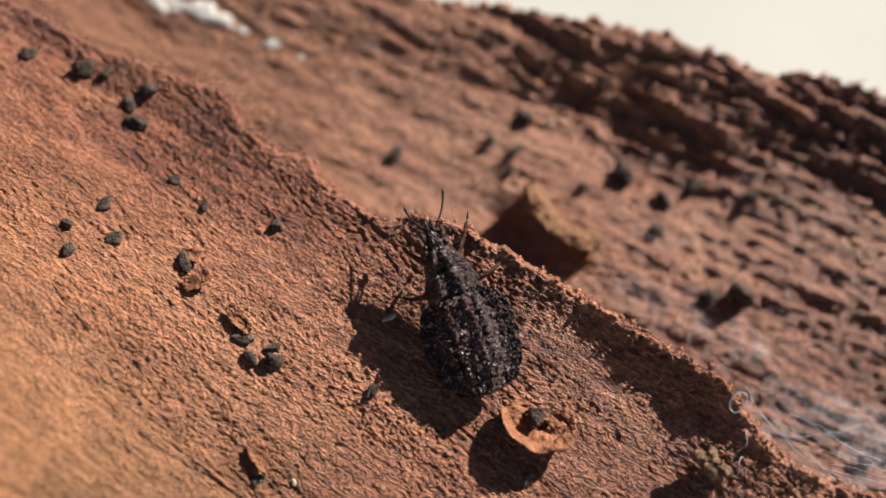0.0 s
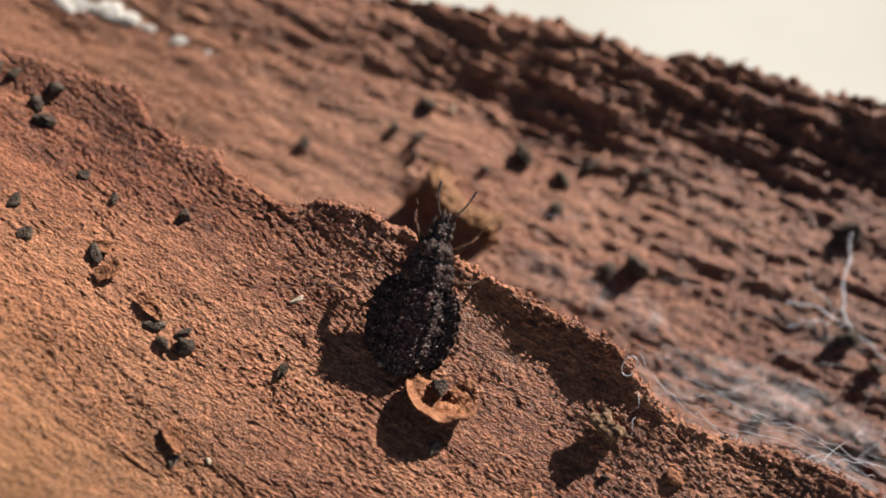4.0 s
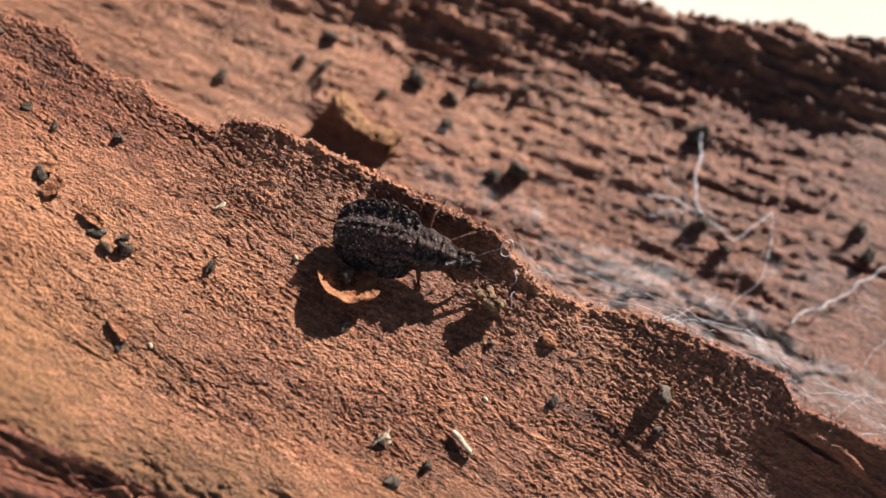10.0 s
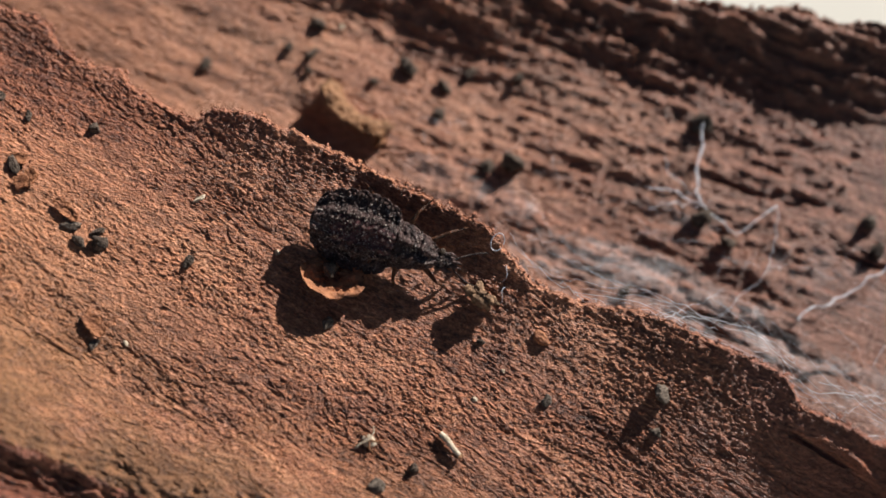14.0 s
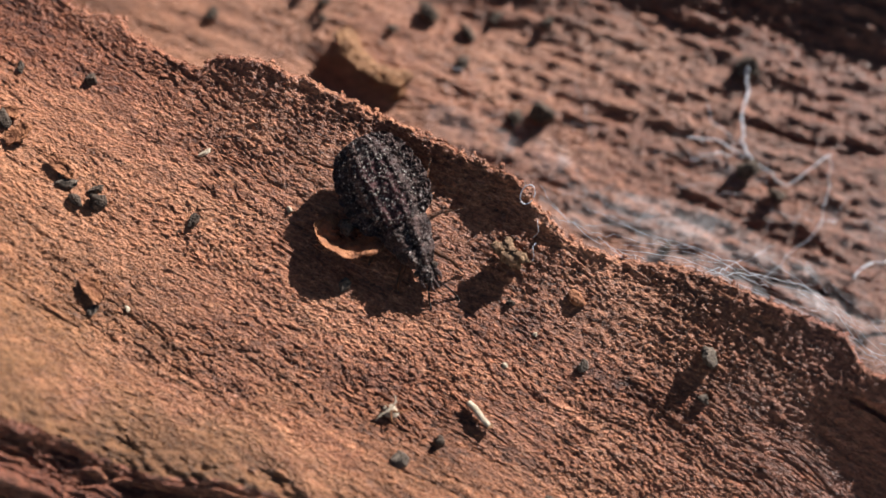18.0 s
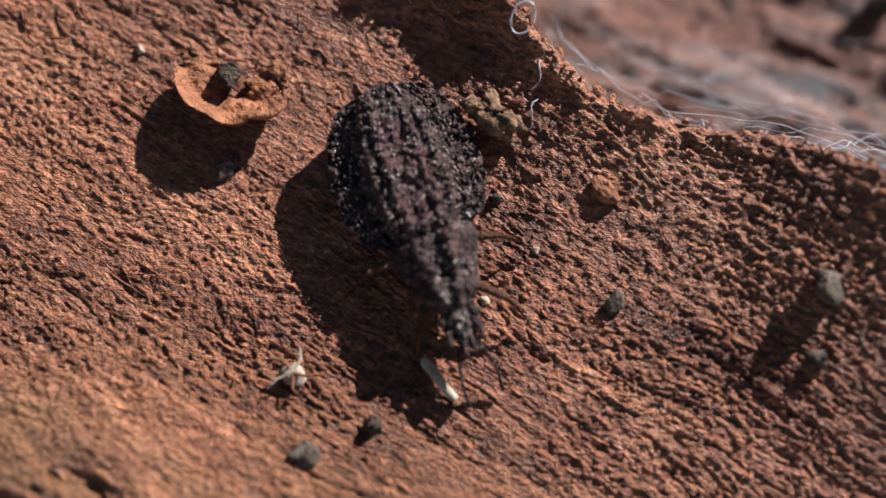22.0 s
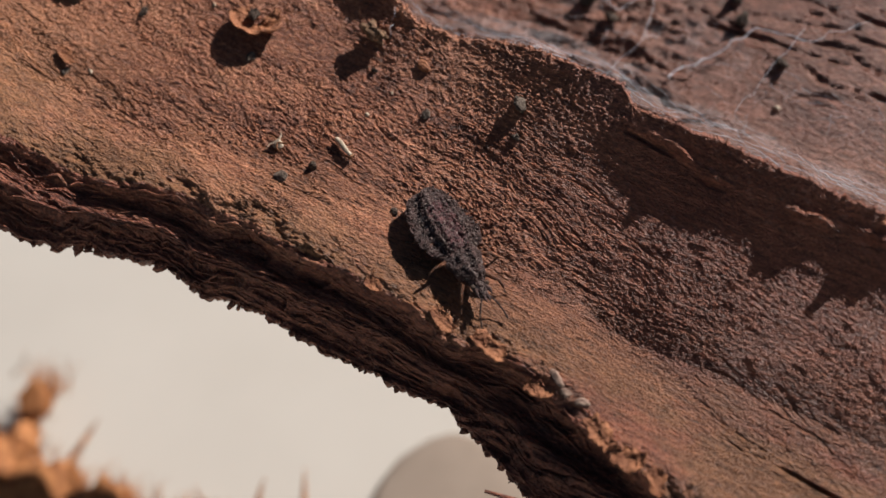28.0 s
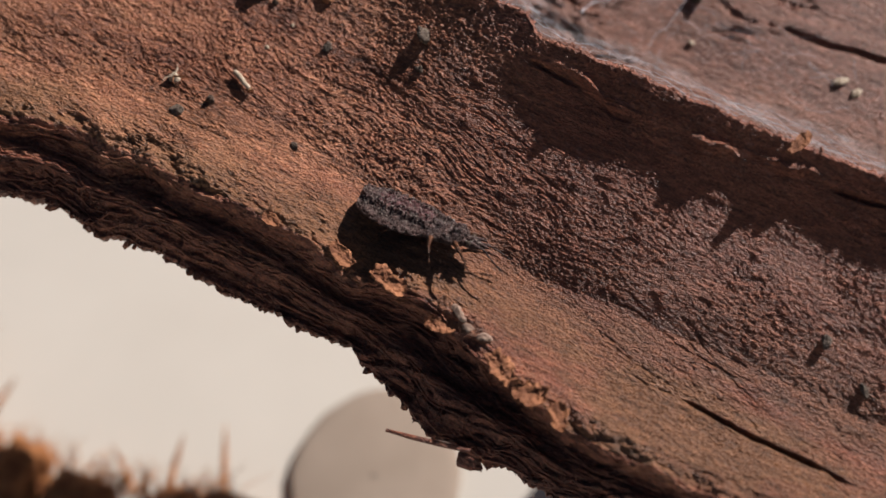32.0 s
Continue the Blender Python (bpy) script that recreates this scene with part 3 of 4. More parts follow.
for k, (u, v, a, w, turn) in enumerate(((-1.46, -0.14, 0.045, 0.026, 60), (-1.29, -0.18, 0.05, 0.024, -20), (-1.02, -0.49, 0.05, 0.024, -25),
                                      (1.13, -0.86, 0.075, 0.036, -14), (1.37, -0.92, 0.06, 0.04, 15), (-1.53, -0.08, 0.03, 0.02, 10), (0.92, -0.845, 0.06, 0.03, -25), (2.30, 0.20, 0.055, 0.022, 70),
                                      (1.64, -0.985, 0.07, 0.045, -35), (1.78, -1.03, 0.06, 0.05, 20), (1.90, -1.06, 0.05, 0.035, -50), (0.62, -0.835, 0.04, 0.022, -10))):
    loose_flake(u, v, a, w, turn, 3.7 * k, -12)


def cup_flake():
    """A curled flake that lifts off the bark, with a dark crumb on it."""
    ob = tagged(new("curled_flake"), "curled orange bark flake lifting off, dark crumb on top", "flake")

    def fn(a, b):
        w = radians(300) * (a - 0.5)
        r = 0.024 + 0.078 * b + 0.030 * b * fbm(a * 7, b * 3, 300, 3, 0.7)
        x, y = r * np.sin(w) * 1.15, -r * np.cos(w) * 0.75
        return x, y, 0.010 + 0.080 * b**1.3 * (0.52 + 0.48 * np.cos(w)) + 0.020 * fbm(a * 8, b * 5, 305, 3, 0.7)

    part("flake", *curved_sheet(46, 14, fn, 0.010), ORANGE, ob)
    v, f = lumpy(0.030, (1.1, 0.9, 1.0), 310, 0.7)
    part("crumb", v + np.array([-0.01, 0.02, 0.04]), f, FRASS, ob, "dark crumb of frass")
    place(ob, -0.37, 0.0, 12, 0.0)


cup_flake()


def tent_flake():
    """A raised flake on the rear layer, hollow towards the light's lee."""

    def fn(a, b):
        x = -0.15 + 0.33 * a + 0.012 * fbm(b * 6, a * 5, 320, 3)
        y = 0.03 - 0.02 * a + 0.10 * b + 0.018 * fbm(a * 9, b * 4, 325, 3)
        z = (0.145 - 0.065 * a) * (1 - b**2.2) * smooth(a, -0.1, 0.14) + 0.012 + 0.026 * fbm(a * 12, b * 7, 330, 4, 0.7)
        return x, y - 0.05 * np.sin(3.1 * a), z

    ob = tagged(new("raised_flake"), "tan bark flake standing off the bark, hollow beneath", "flake")
    part("flake", *curved_sheet(60, 34, fn, 0.020), TAN, ob)
    v, f = lumpy(0.034, (0.8, 1.0, 1.3), 333, 0.5)
    part("crumb", v + np.array([0.175, 0.0, 0.04]), f, BROWN, ob, "brown crumb at its end")
    place(ob, -0.66, 0.685, -10, 0.015, True)


tent_flake()

# ---- debris on the rear layer ----
for k, (u, v, r, st) in enumerate((
    (0.03, 0.80, 0.050, (0.9, 1.0, 1.3)), (-0.05, 0.75, 0.034, (1.1, 1.0, 0.7)), (-0.93, 1.02, 0.034, (0.9, 1.2, 0.9)), (-0.90, 0.89, 0.030, (0.7, 1.3, 0.9)),
    (-1.00, 0.88, 0.024, (1.2, 0.9, 0.8)), (-0.88, 0.82, 0.020, (0.8, 1.2, 0.8)), (-0.52, 1.00, 0.044, (1.2, 0.9, 0.9)), (-0.62, 0.89, 0.026, (1.2, 0.8, 0.7)),
    (-0.35, 0.99, 0.034, (0.8, 1.3, 0.8)), (-0.32, 0.87, 0.030, (1.2, 0.8, 0.7)), (-0.28, 1.09, 0.028, (0.9, 1.2, 0.8)), (-0.09, 1.14, 0.028, (1, 1, 0.8)),
    (-1.27, 0.67, 0.028, (1.2, 1, 0.6)), (0.66, 1.26, 0.050, (1.1, 1.0, 1.0)), (0.81, 0.89, 0.052, (1.3, 0.8, 0.8)), (0.94, 0.84, 0.036, (0.7, 1.3, 0.8)),
    (1.42, 1.15, 0.036, (1, 1, 0.9)), (1.49, 1.05, 0.040, (0.9, 1.2, 0.8)), (0.64, 0.50, 0.030, (1.2, 0.9, 0.8)), (0.92, 0.53, 0.022, (0.9, 1.1, 1.0)), (1.72, 0.92, 0.032, (1.4, 0.8, 0.7)))):
    speck(u, v, r, 400 + 2.1 * k, stretch=st, turn=53.0 * k, back=True, label="dark frass pellet on the rear bark layer", rough=0.55, lift=0.45)
for k, (u, v, r) in enumerate(((-2.38, 0.74, 0.05), (-2.28, 0.77, 0.055), (-2.18, 0.79, 0.06), (-2.11, 0.80, 0.045), (-2.02, 0.80, 0.028), (-1.89, 0.81, 0.034), (-1.77, 0.82, 0.018))):
    speck(u, v, r, 460 + k, LICHEN, "white crusty patch on the rear bark", "lichen", "lichen_patch", (1.5, 0.75, 0.18), -8.0 + 9 * k, True, "white crust patches", 0.55, 0.05)
for k, (u, v, r) in enumerate(((1.78, 0.72, 0.016), (2.42, 0.80, 0.028), (2.50, 0.78, 0.022), (-0.84, 1.05, 0.015))):
    speck(u, v, r, 480 + k, PALE, "pale chip on the rear bark layer", "chip", "pale_chip", (1.4, 0.8, 0.5), 30.0 * k, True, "pale chips on the bark")


# ---- frayed fibres along the edges ----
def fringe(name, line, count, seed, mat, length, sign, base, parent, label):
    """Short fibres that fray out of an edge."""
    rnd = random.Random(seed)
    us = np.array([rnd.uniform(-2.6, 3.2) for _ in range(count)])
    vs = line(us) - sign * 0.012
    ns = base(us, vs)
    pieces = []
    for u, v, n in zip(us, vs, ns):
        ln = length * rnd.uniform(0.2, 1.0) ** 2
        a = rnd.gauss(0, 0.8)
        d = Vector((math.sin(a), sign * math.cos(a), rnd.uniform(-0.4, 0.4)))
        p = Vector((u, v, n + rnd.uniform(-0.04, 0.01)))
        r = rnd.uniform(0.002, 0.009)
        pieces.append(tube([p, p + d * ln * 0.5, p + d * ln + Vector((rnd.gauss(0, 0.25) * ln, 0, 0.2 * ln))], [r, r * 0.8, r * 0.35], 5))
    part(name, *joined(pieces), mat, parent, label)["kind"] = "stuff"


fringe("low_fringe", low_v, 160, 5, EDGE_MAT, 0.035, -1, front_n, bark, "short dark fibres fraying from the lower edge")


def ragged(name, line, count, seed, mat, base, lo, hi, sign, label):
    """Crumbs and torn ends that hang along an edge."""
    rnd = random.Random(seed)
    us = np.array([rnd.uniform(-2.6, 3.2) for _ in range(count)])
    vs = line(us) + np.array([rnd.uniform(-0.012, 0.009) * sign for _ in us])
    ns = base(us, vs) - 0.02
    pieces = []
    for k, (u, v, n) in enumerate(zip(us, vs, ns)):
        p, f = lumpy(rnd.uniform(lo, hi), (rnd.uniform(0.7, 1.3), rnd.uniform(0.8, 1.6), 0.8), seed + 0.7 * k, 0.6, 8, 6)
        pieces.append((p + np.array([u, v, n + rnd.uniform(-0.03, 0.02)]), f))
    part(name, *joined(pieces), mat, bark, label)["kind"] = "stuff"


ragged("ragged_edge", low_v, 110, 15, EDGE_MAT, front_n, 0.007, 0.026, -1, "crumbly torn bits along the lower edge")
ragged("ragged_rim", rim_v, 420, 16, BARK_MAT, front_n, 0.004, 0.013, 1, "crumbly torn bits along the rim")
ragged("ragged_top", top_v, 340, 17, REAR_MAT, rear_n, 0.007, 0.024, 1, "crumbly torn bits along the far edge")
fringe("rim_fringe", rim_v, 420, 6, BARK_MAT, 0.022, 1, front_n, bark, "short fibres fraying from the torn rim")
fringe("top_fringe", top_v, 360, 7, REAR_MAT, 0.035, 1, rear_n, bark, "short fibres fraying from the far edge")


def surface_fibres(count, seed):
    """Fine fibres lying along the grain of the front layer."""
    rnd = np.random.RandomState(seed)
    u, v = rnd.uniform(-2.4, 3.2, count), rnd.uniform(-0.75, 0.25, count)
    a, ln, r = np.radians(-9 + 18 * rnd.randn(count)), rnd.uniform(0.03, 0.10, count), rnd.uniform(0.0010, 0.0022, count)
    rows = []
    for q in (0, 0.5, 1):
        x, y = u + ln * q * np.cos(a), v + ln * q * np.sin(a) + 0.012 * q * (1 - q) * rnd.randn(count)
        rows.append(np.stack([x, y, front_n(x, y) + front_relief(x, y) + 0.001 + 0.002 * q * rnd.rand(count)], -1))
    pieces = [tube([tuple(row[k]) for row in rows], [r[k], r[k], r[k] * 0.4], 4) for k in range(count)]
    part("surface_fibre", *joined(pieces), BARK_MAT, bark, "fine loose fibres along the grain")["kind"] = "stuff"


surface_fibres(420, 11)


def edge_strands(count, seed):
    """Long strands of old bast that lie along the layered edge, some with loose ends."""
    rnd = np.random.RandomState(seed)
    pieces = []
    for _ in range(count):
        u0, ln, q = rnd.uniform(-1.6, 2.5), rnd.uniform(0.12, 0.55), rnd.uniform(0.08, 0.97)
        us = u0 + ln * np.linspace(0, 1, 9)
        drift = q + rnd.uniform(-0.16, 0.16) * np.linspace(0, 1, 9) + 0.02 * rnd.randn(9)
        c, lo = crest_v(us), low_v(us)
        v = c + (lo - c) * np.clip(drift, 0.03, 0.99)
        loose = np.linspace(0, 1, 9) ** 4 * rnd.uniform(0, 0.03)
        n = front_n(us, v) + front_relief(us, v) + rnd.uniform(-0.004, 0.006) + loose
        r = rnd.uniform(0.0025, 0.0085)
        pieces.append(tube(list(zip(us, v, n)), r * np.array([0.3, 0.7, 1, 1, 1, 0.95, 0.8, 0.6, 0.25]), 5))
    part("strand", *joined(pieces), EDGE_MAT, bark, "long dark strands of bast along the edge")["kind"] = "stuff"


edge_strands(260, 41)


def hanging_bits():
    """A thin stalk and a ragged crumb that hang from the lower edge."""
    v, f = tube([(1.34, -1.350, -0.09), (1.44, -1.335, -0.07), (1.55, -1.315, -0.05), (1.66, -1.29, -0.06)], [0.007, 0.010, 0.011, 0.010], 6)
    part("stalk", v, f, EDGE_MAT, bark, "thin dark stalk below the edge")
    v, f = lumpy(0.045, (1.2, 0.8, 0.8), 520, 0.7)
    part("ragged_crumb", v + np.array([1.66, -1.325, -0.10]), f, EDGE_MAT, bark)


hanging_bits()


# ---- spider silk ----
def silk_material():
    m = Mat("silk", 0.45)
    m.b.inputs["Alpha"].default_value = 0.8
    return m.done((0.78, 0.79, 0.84))


def film_material():
    m = Mat("silk_film", 0.5)
    a = m.noise(5, (1, 1, 1), 5, 0.65, 4.0)
    b = m.noise(24, (1, 1, 1), 4, 0.7, 9.0)
    f = m.math("MULTIPLY", m.ramp(a, [(0.42, (0, 0, 0)), (0.74, (1, 1, 1))]), m.ramp(b, [(0.38, (0.04, 0.04, 0.04)), (0.72, (0.30, 0.30, 0.30))]))
    m.t.links.new(f, m.b.inputs["Alpha"])
    return m.done((0.80, 0.79, 0.80))


SILK, FILM = silk_material(), film_material()
FINE = silk_material()
FINE.name = "fine_silk"
FINE.node_tree.nodes["Principled BSDF"].inputs["Alpha"].default_value = 0.42
silk = tagged(new("spider_silk"), "white spider silk stretched behind the torn rim", "silk")
silk.matrix_world = cm(BARK)


def strand(points, r, wob, seed, name="strand"):
    rnd = random.Random(seed)
    pts = []
    for p, q in zip(points, points[1:]):
        for k in range(6):
            s = k / 6
            w = wob * math.sin(math.pi * s)
            pts.append([p[c] + (q[c] - p[c]) * s + rnd.gauss(0, 0.35) * w for c in range(3)])
    pts.append(list(points[-1]))
    return tube(pts, [r * rnd.uniform(0.6, 1.3) for _ in pts], 5)


def on_rear(u, v, lift=0.03):
    return (u, v, surf(u, v, True) + lift)


for k, (pts, r) in enumerate((
    ((on_rear(0.66, 1.25, 0.06), on_rear(0.70, 1.17), on_rear(0.72, 1.05), on_rear(0.77, 0.95)), 0.010),
    ((on_rear(0.77, 0.95), on_rear(0.88, 0.91), on_rear(0.95, 0.88), on_rear(1.06, 1.06)), 0.006),
    ((on_rear(0.79, 0.94), on_rear(0.66, 0.95), on_rear(0.56, 0.92)), 0.006),
    ((on_rear(0.78, 0.93), on_rear(0.69, 0.91), on_rear(0.60, 0.84)), 0.004),
    ((on_rear(0.76, 0.96), on_rear(0.62, 1.00), on_rear(0.58, 1.06)), 0.003),
    ((on_rear(1.29, 0.66), on_rear(1.31, 0.71), on_rear(1.42, 0.82), on_rear(1.55, 1.03)), 0.008),
    ((on_rear(1.06, 1.06), on_rear(1.10, 0.92), on_rear(1.11, 0.78), on_rear(1.00, 0.52)), 0.003),
    ((on_rear(1.11, 0.78), on_rear(1.18, 0.86)), 0.003),
    ((on_rear(1.62, 0.62), on_rear(1.68, 0.85), on_rear(1.75, 1.10)), 0.003),
    ((on_rear(1.55, 1.03), on_rear(1.80, 1.05), on_rear(2.0, 1.25)), 0.004))):
    part("strand", *strand(pts, 0.45 * r, 0.02, 600 + k), SILK, silk)


def rim_point(u, dv, drop):
    """A place over the gap behind the rim: on the rim at 0, on the rear layer at 1."""
    v = float(rim_v(np.array([u]))[0])
    hi = float(front_n(np.array([u]), np.array([v - 0.01]))[0])
    lo = float(rear_n(np.array([u]), np.array([v + dv]))[0])
    return (u, v + dv * drop - 0.004, hi * (1 - drop) + (lo + 0.03) * drop)


def web_threads():
    rnd = random.Random(21)
    pieces = []
    for k in range(64):
        u = rnd.uniform(0.12, 2.7)
        ln = rnd.uniform(0.15, 0.7)
        d0, d1 = rnd.random() ** 2.2, rnd.random() ** 1.6
        pts = [rim_point(u + ln * s, 0.34, d0 + (d1 - d0) * s) for s in (0, 0.33, 0.67, 1)]
        pieces.append(strand(pts, rnd.uniform(0.0004, 0.0010), 0.02, k))
    for k in range(60):
        u = rnd.uniform(-0.3, 2.6)
        v = rnd.uniform(0.55, 0.95)
        a = rnd.uniform(0, 6.28)
        p = on_rear(u, v, 0.015)
        q = on_rear(u + 0.16 * math.cos(a), v + 0.10 * math.sin(a), 0.02)
        pieces.append(strand((p, q), rnd.uniform(0.0005, 0.0011), 0.02, 300 + k))
    ob = part("thread", *joined(pieces), FINE, silk, "web of very fine threads")
    ob["kind"] = "stuff"


web_threads()


def film(u0, u1, dv, d0, d1, n, seed):
    us, ds = np.linspace(u0, u1, n), np.linspace(d0, d1, 10)
    verts = []
    for u in us:
        for d in ds:
            p = rim_point(u, dv, d)
            verts.append((p[0], p[1], p[2] - 0.05 * math.sin(math.pi * d) + 0.01 * noise.noise((u * 9, d * 3, seed))))
    part("film", np.array(verts), grid_faces(n, 10), FILM, silk, "hazy torn film of silk")


film(0.14, 1.15, 0.36, 0.0, 1.0, 60, 1.0)
film(1.10, 2.85, 0.36, 0.0, 1.0, 90, 2.0)


def patch(u, v, a, b, seed):
    g = np.linspace(-1, 1, 14)
    x, y = np.meshgrid(g, g, indexing="ij")
    uu, vv = u + a * x * np.sqrt(1 - y * y / 2), v + b * y * np.sqrt(1 - x * x / 2)
    n = rear_n(uu, vv) + rear_relief(uu, vv) + 0.012
    part("film", np.stack([uu, vv, n], -1).reshape(-1, 3), grid_faces(14, 14), FILM, silk, "hazy torn film of silk")


patch(-0.18, 0.62, 0.20, 0.08, 1)
patch(0.70, 0.92, 0.20, 0.11, 2)
patch(1.35, 0.85, 0.25, 0.14, 5)
patch(0.05, 0.66, 0.16, 0.07, 6)
patch(0.75, 0.56, 0.20, 0.09, 3)
patch(1.15, 0.60, 0.22, 0.10, 4)


def ring_thread():
    pts = [(0.10 + 0.022 * math.cos(w), 0.335 + 0.030 * math.sin(w), surf(0.10, 0.32) + 0.03 + 0.012 * math.sin(w)) for w in np.linspace(0, 5.9, 16)]
    part("loop", *tube(pts, 0.0022, 5), FINE, silk, "small loop of silk on the rim")
    for k, (u, v) in enumerate(((0.17, 0.24), (0.19, 0.17))):
        z = surf(u, v)
        pts = [(u + 0.008 * math.sin(5 * s + k), v + 0.06 * s - 0.02, z + 0.02 + 0.02 * math.sin(3 * s)) for s in np.linspace(0, 1, 9)]
        part("curl", *tube(pts, 0.0011, 5), FINE, silk, "short curled thread")


ring_thread()


# ---- a second scrap of bark on the card ----
FIBRE = plain("orange_fibre", (0.14, 0.05, 0.018), (0.50, 0.22, 0.08), 12)


def bark_scrap():
    """A shaggy scrap of bark that lies on the card below the piece."""
    ob = tagged(new("bark_scrap"), "shaggy brown scrap of fibrous bark on the card", "bark")
    ob.matrix_world = cm(pose(0.02, 0.14, 0))
    rnd = random.Random(77)
    line = ((-2.30, 1.40), (-1.95, 1.36), (-1.60, 1.18), (-1.20, 0.98), (-0.80, 0.78), (-0.35, 0.62), (0.10, 0.52))
    for k, (x, y) in enumerate(line):
        v, f = lumpy(0.24, (1.2, 0.9, 0.75), 800 + k, 0.5)
        part("body", v + np.array([x, y, 0.13]), f, FIBRE, ob)
    v, f = lumpy(0.13, (0.95, 1.25, 1.0), 830, 0.25)
    part("knob", v + np.array([-1.70, 1.80, 0.16]), f, FIBRE, ob, "rounded shaggy knob")
    v, f = lumpy(0.11, (0.9, 1.5, 1.0), 833, 0.3)
    part("neck", v + np.array([-1.76, 1.56, 0.13]), f, FIBRE, ob)
    for k in range(280):
        s = rnd.random() * (len(line) - 1)
        q = int(s)
        x = line[q][0] + (line[q + 1][0] - line[q][0]) * (s - q)
        y = line[q][1] + (line[q + 1][1] - line[q][1]) * (s - q) + 0.14
        if k % 5 == 0:
            x, y = -1.70 + rnd.gauss(0, 0.07), 1.86 + rnd.gauss(0, 0.08)
        d = Vector((rnd.gauss(0.25, 0.5), 1.0, rnd.uniform(0.0, 0.9))).normalized()
        ln = rnd.uniform(0.06, 0.20) * (1.3 if k % 9 == 0 else 1.0)
        p = Vector((x, y, 0.16 + rnd.uniform(-0.06, 0.06)))
        bend = Vector((rnd.gauss(0, 0.3), 0, rnd.gauss(0, 0.2)))
        w = rnd.uniform(0.003, 0.009)
        part("fibre", *tube([p - d * 0.05, p + d * ln * 0.5, p + d * ln + bend * ln], [w * 1.3, w, w * 0.15], 5), FIBRE, ob)
    for x, y, dx, ln, w in ((-1.40, 1.42, 0.75, 0.24, 0.024), (-0.30, 0.84, 0.35, 0.28, 0.024), (0.00, 0.84, 0.06, 0.30, 0.022), (-0.55, 0.92, -0.5, 0.20, 0.016)):
        p, d = Vector((x, y, 0.14)), Vector((dx, 1.0, 0.45)).normalized()
        part("spike", *tube([p - d * 0.1, p, p + d * ln * 0.6, p + d * ln], [w * 1.2, w, w * 0.6, w * 0.08], 8), FIBRE, ob, "stout orange-brown spike")


bark_scrap()


# ---- an added flat disc, coloured as a soft round shadow on the card ----
def shadow_disc():
    v, f = lumpy(1.0, (0.47, 0.58, 0.05), 905, 0.06, 40, 25)
    ob = new("shadow_disc", mesh_of("shadow_disc", v, f, plain("shadow_tone", (0.25, 0.205, 0.16), (0.29, 0.24, 0.19), 3, 0.95, 0.004)))
    ob.matrix_world = cm(pose(0.84, 0.94, 0.045))
    tagged(ob, "flat grey-brown disc standing in for a soft shadow on the card", "stone")


shadow_disc()


# ---- the bug ----
def bug_material(name, dark, mid, red):
    m = Mat(name, 0.42)
    m.b.inputs["Specular IOR Level"].default_value = 0.28
    a = m.noise(30, (1, 1, 1), 4, 0.65, 2.0)
    b = m.noise(90, (1, 1, 1), 3, 0.7, 5.0)
    col = m.ramp(m.math("ADD", m.math("MULTIPLY", a, 0.6), m.math("MULTIPLY", b, 0.4)), [(0.40, dark), (0.55, mid), (0.70, red)])
    return m.done(col, b, 0.012, 1.0)


BUG = bug_material("bug_cuticle", (0.016, 0.009, 0.008), (0.066, 0.038, 0.033), (0.21, 0.13, 0.11))
# glossy grains of the cuticle, sun glints painted in as a pale colour
GLINT = plain("bug_grain_glint", (0.04, 0.028, 0.025), (0.42, 0.35, 0.31), 60, 0.18, 0.0)
GLINT.node_tree.nodes["Principled BSDF"].inputs["Specular IOR Level"].default_value = 0.7
BUG_RED = bug_material("bug_disc", (0.022, 0.009, 0.010), (0.10, 0.040, 0.040), (0.24, 0.11, 0.10))
BUG_LEG = bug_material("bug_leg", (0.025, 0.011, 0.006), (0.10, 0.038, 0.017), (0.24, 0.10, 0.042))
BUG_FEELER = bug_material("bug_feeler", (0.012, 0.008, 0.007), (0.04, 0.022, 0.018), (0.10, 0.06, 0.05))


def bug_width(s):
    return 0.91 * np.interp(s, [0.0, 0.012, 0.04, 0.09, 0.17, 0.30, 0.42, 0.50, 0.555, 0.58, 0.62, 0.70, 0.78, 0.82, 0.855, 0.89, 0.93, 0.965, 0.99, 1.0],
                            [0.0, 0.050, 0.088, 0.116, 0.140, 0.154, 0.153, 0.138, 0.118, 0.098, 0.095, 0.083, 0.066, 0.052, 0.036, 0.037, 0.031, 0.019, 0.010, 0.0])


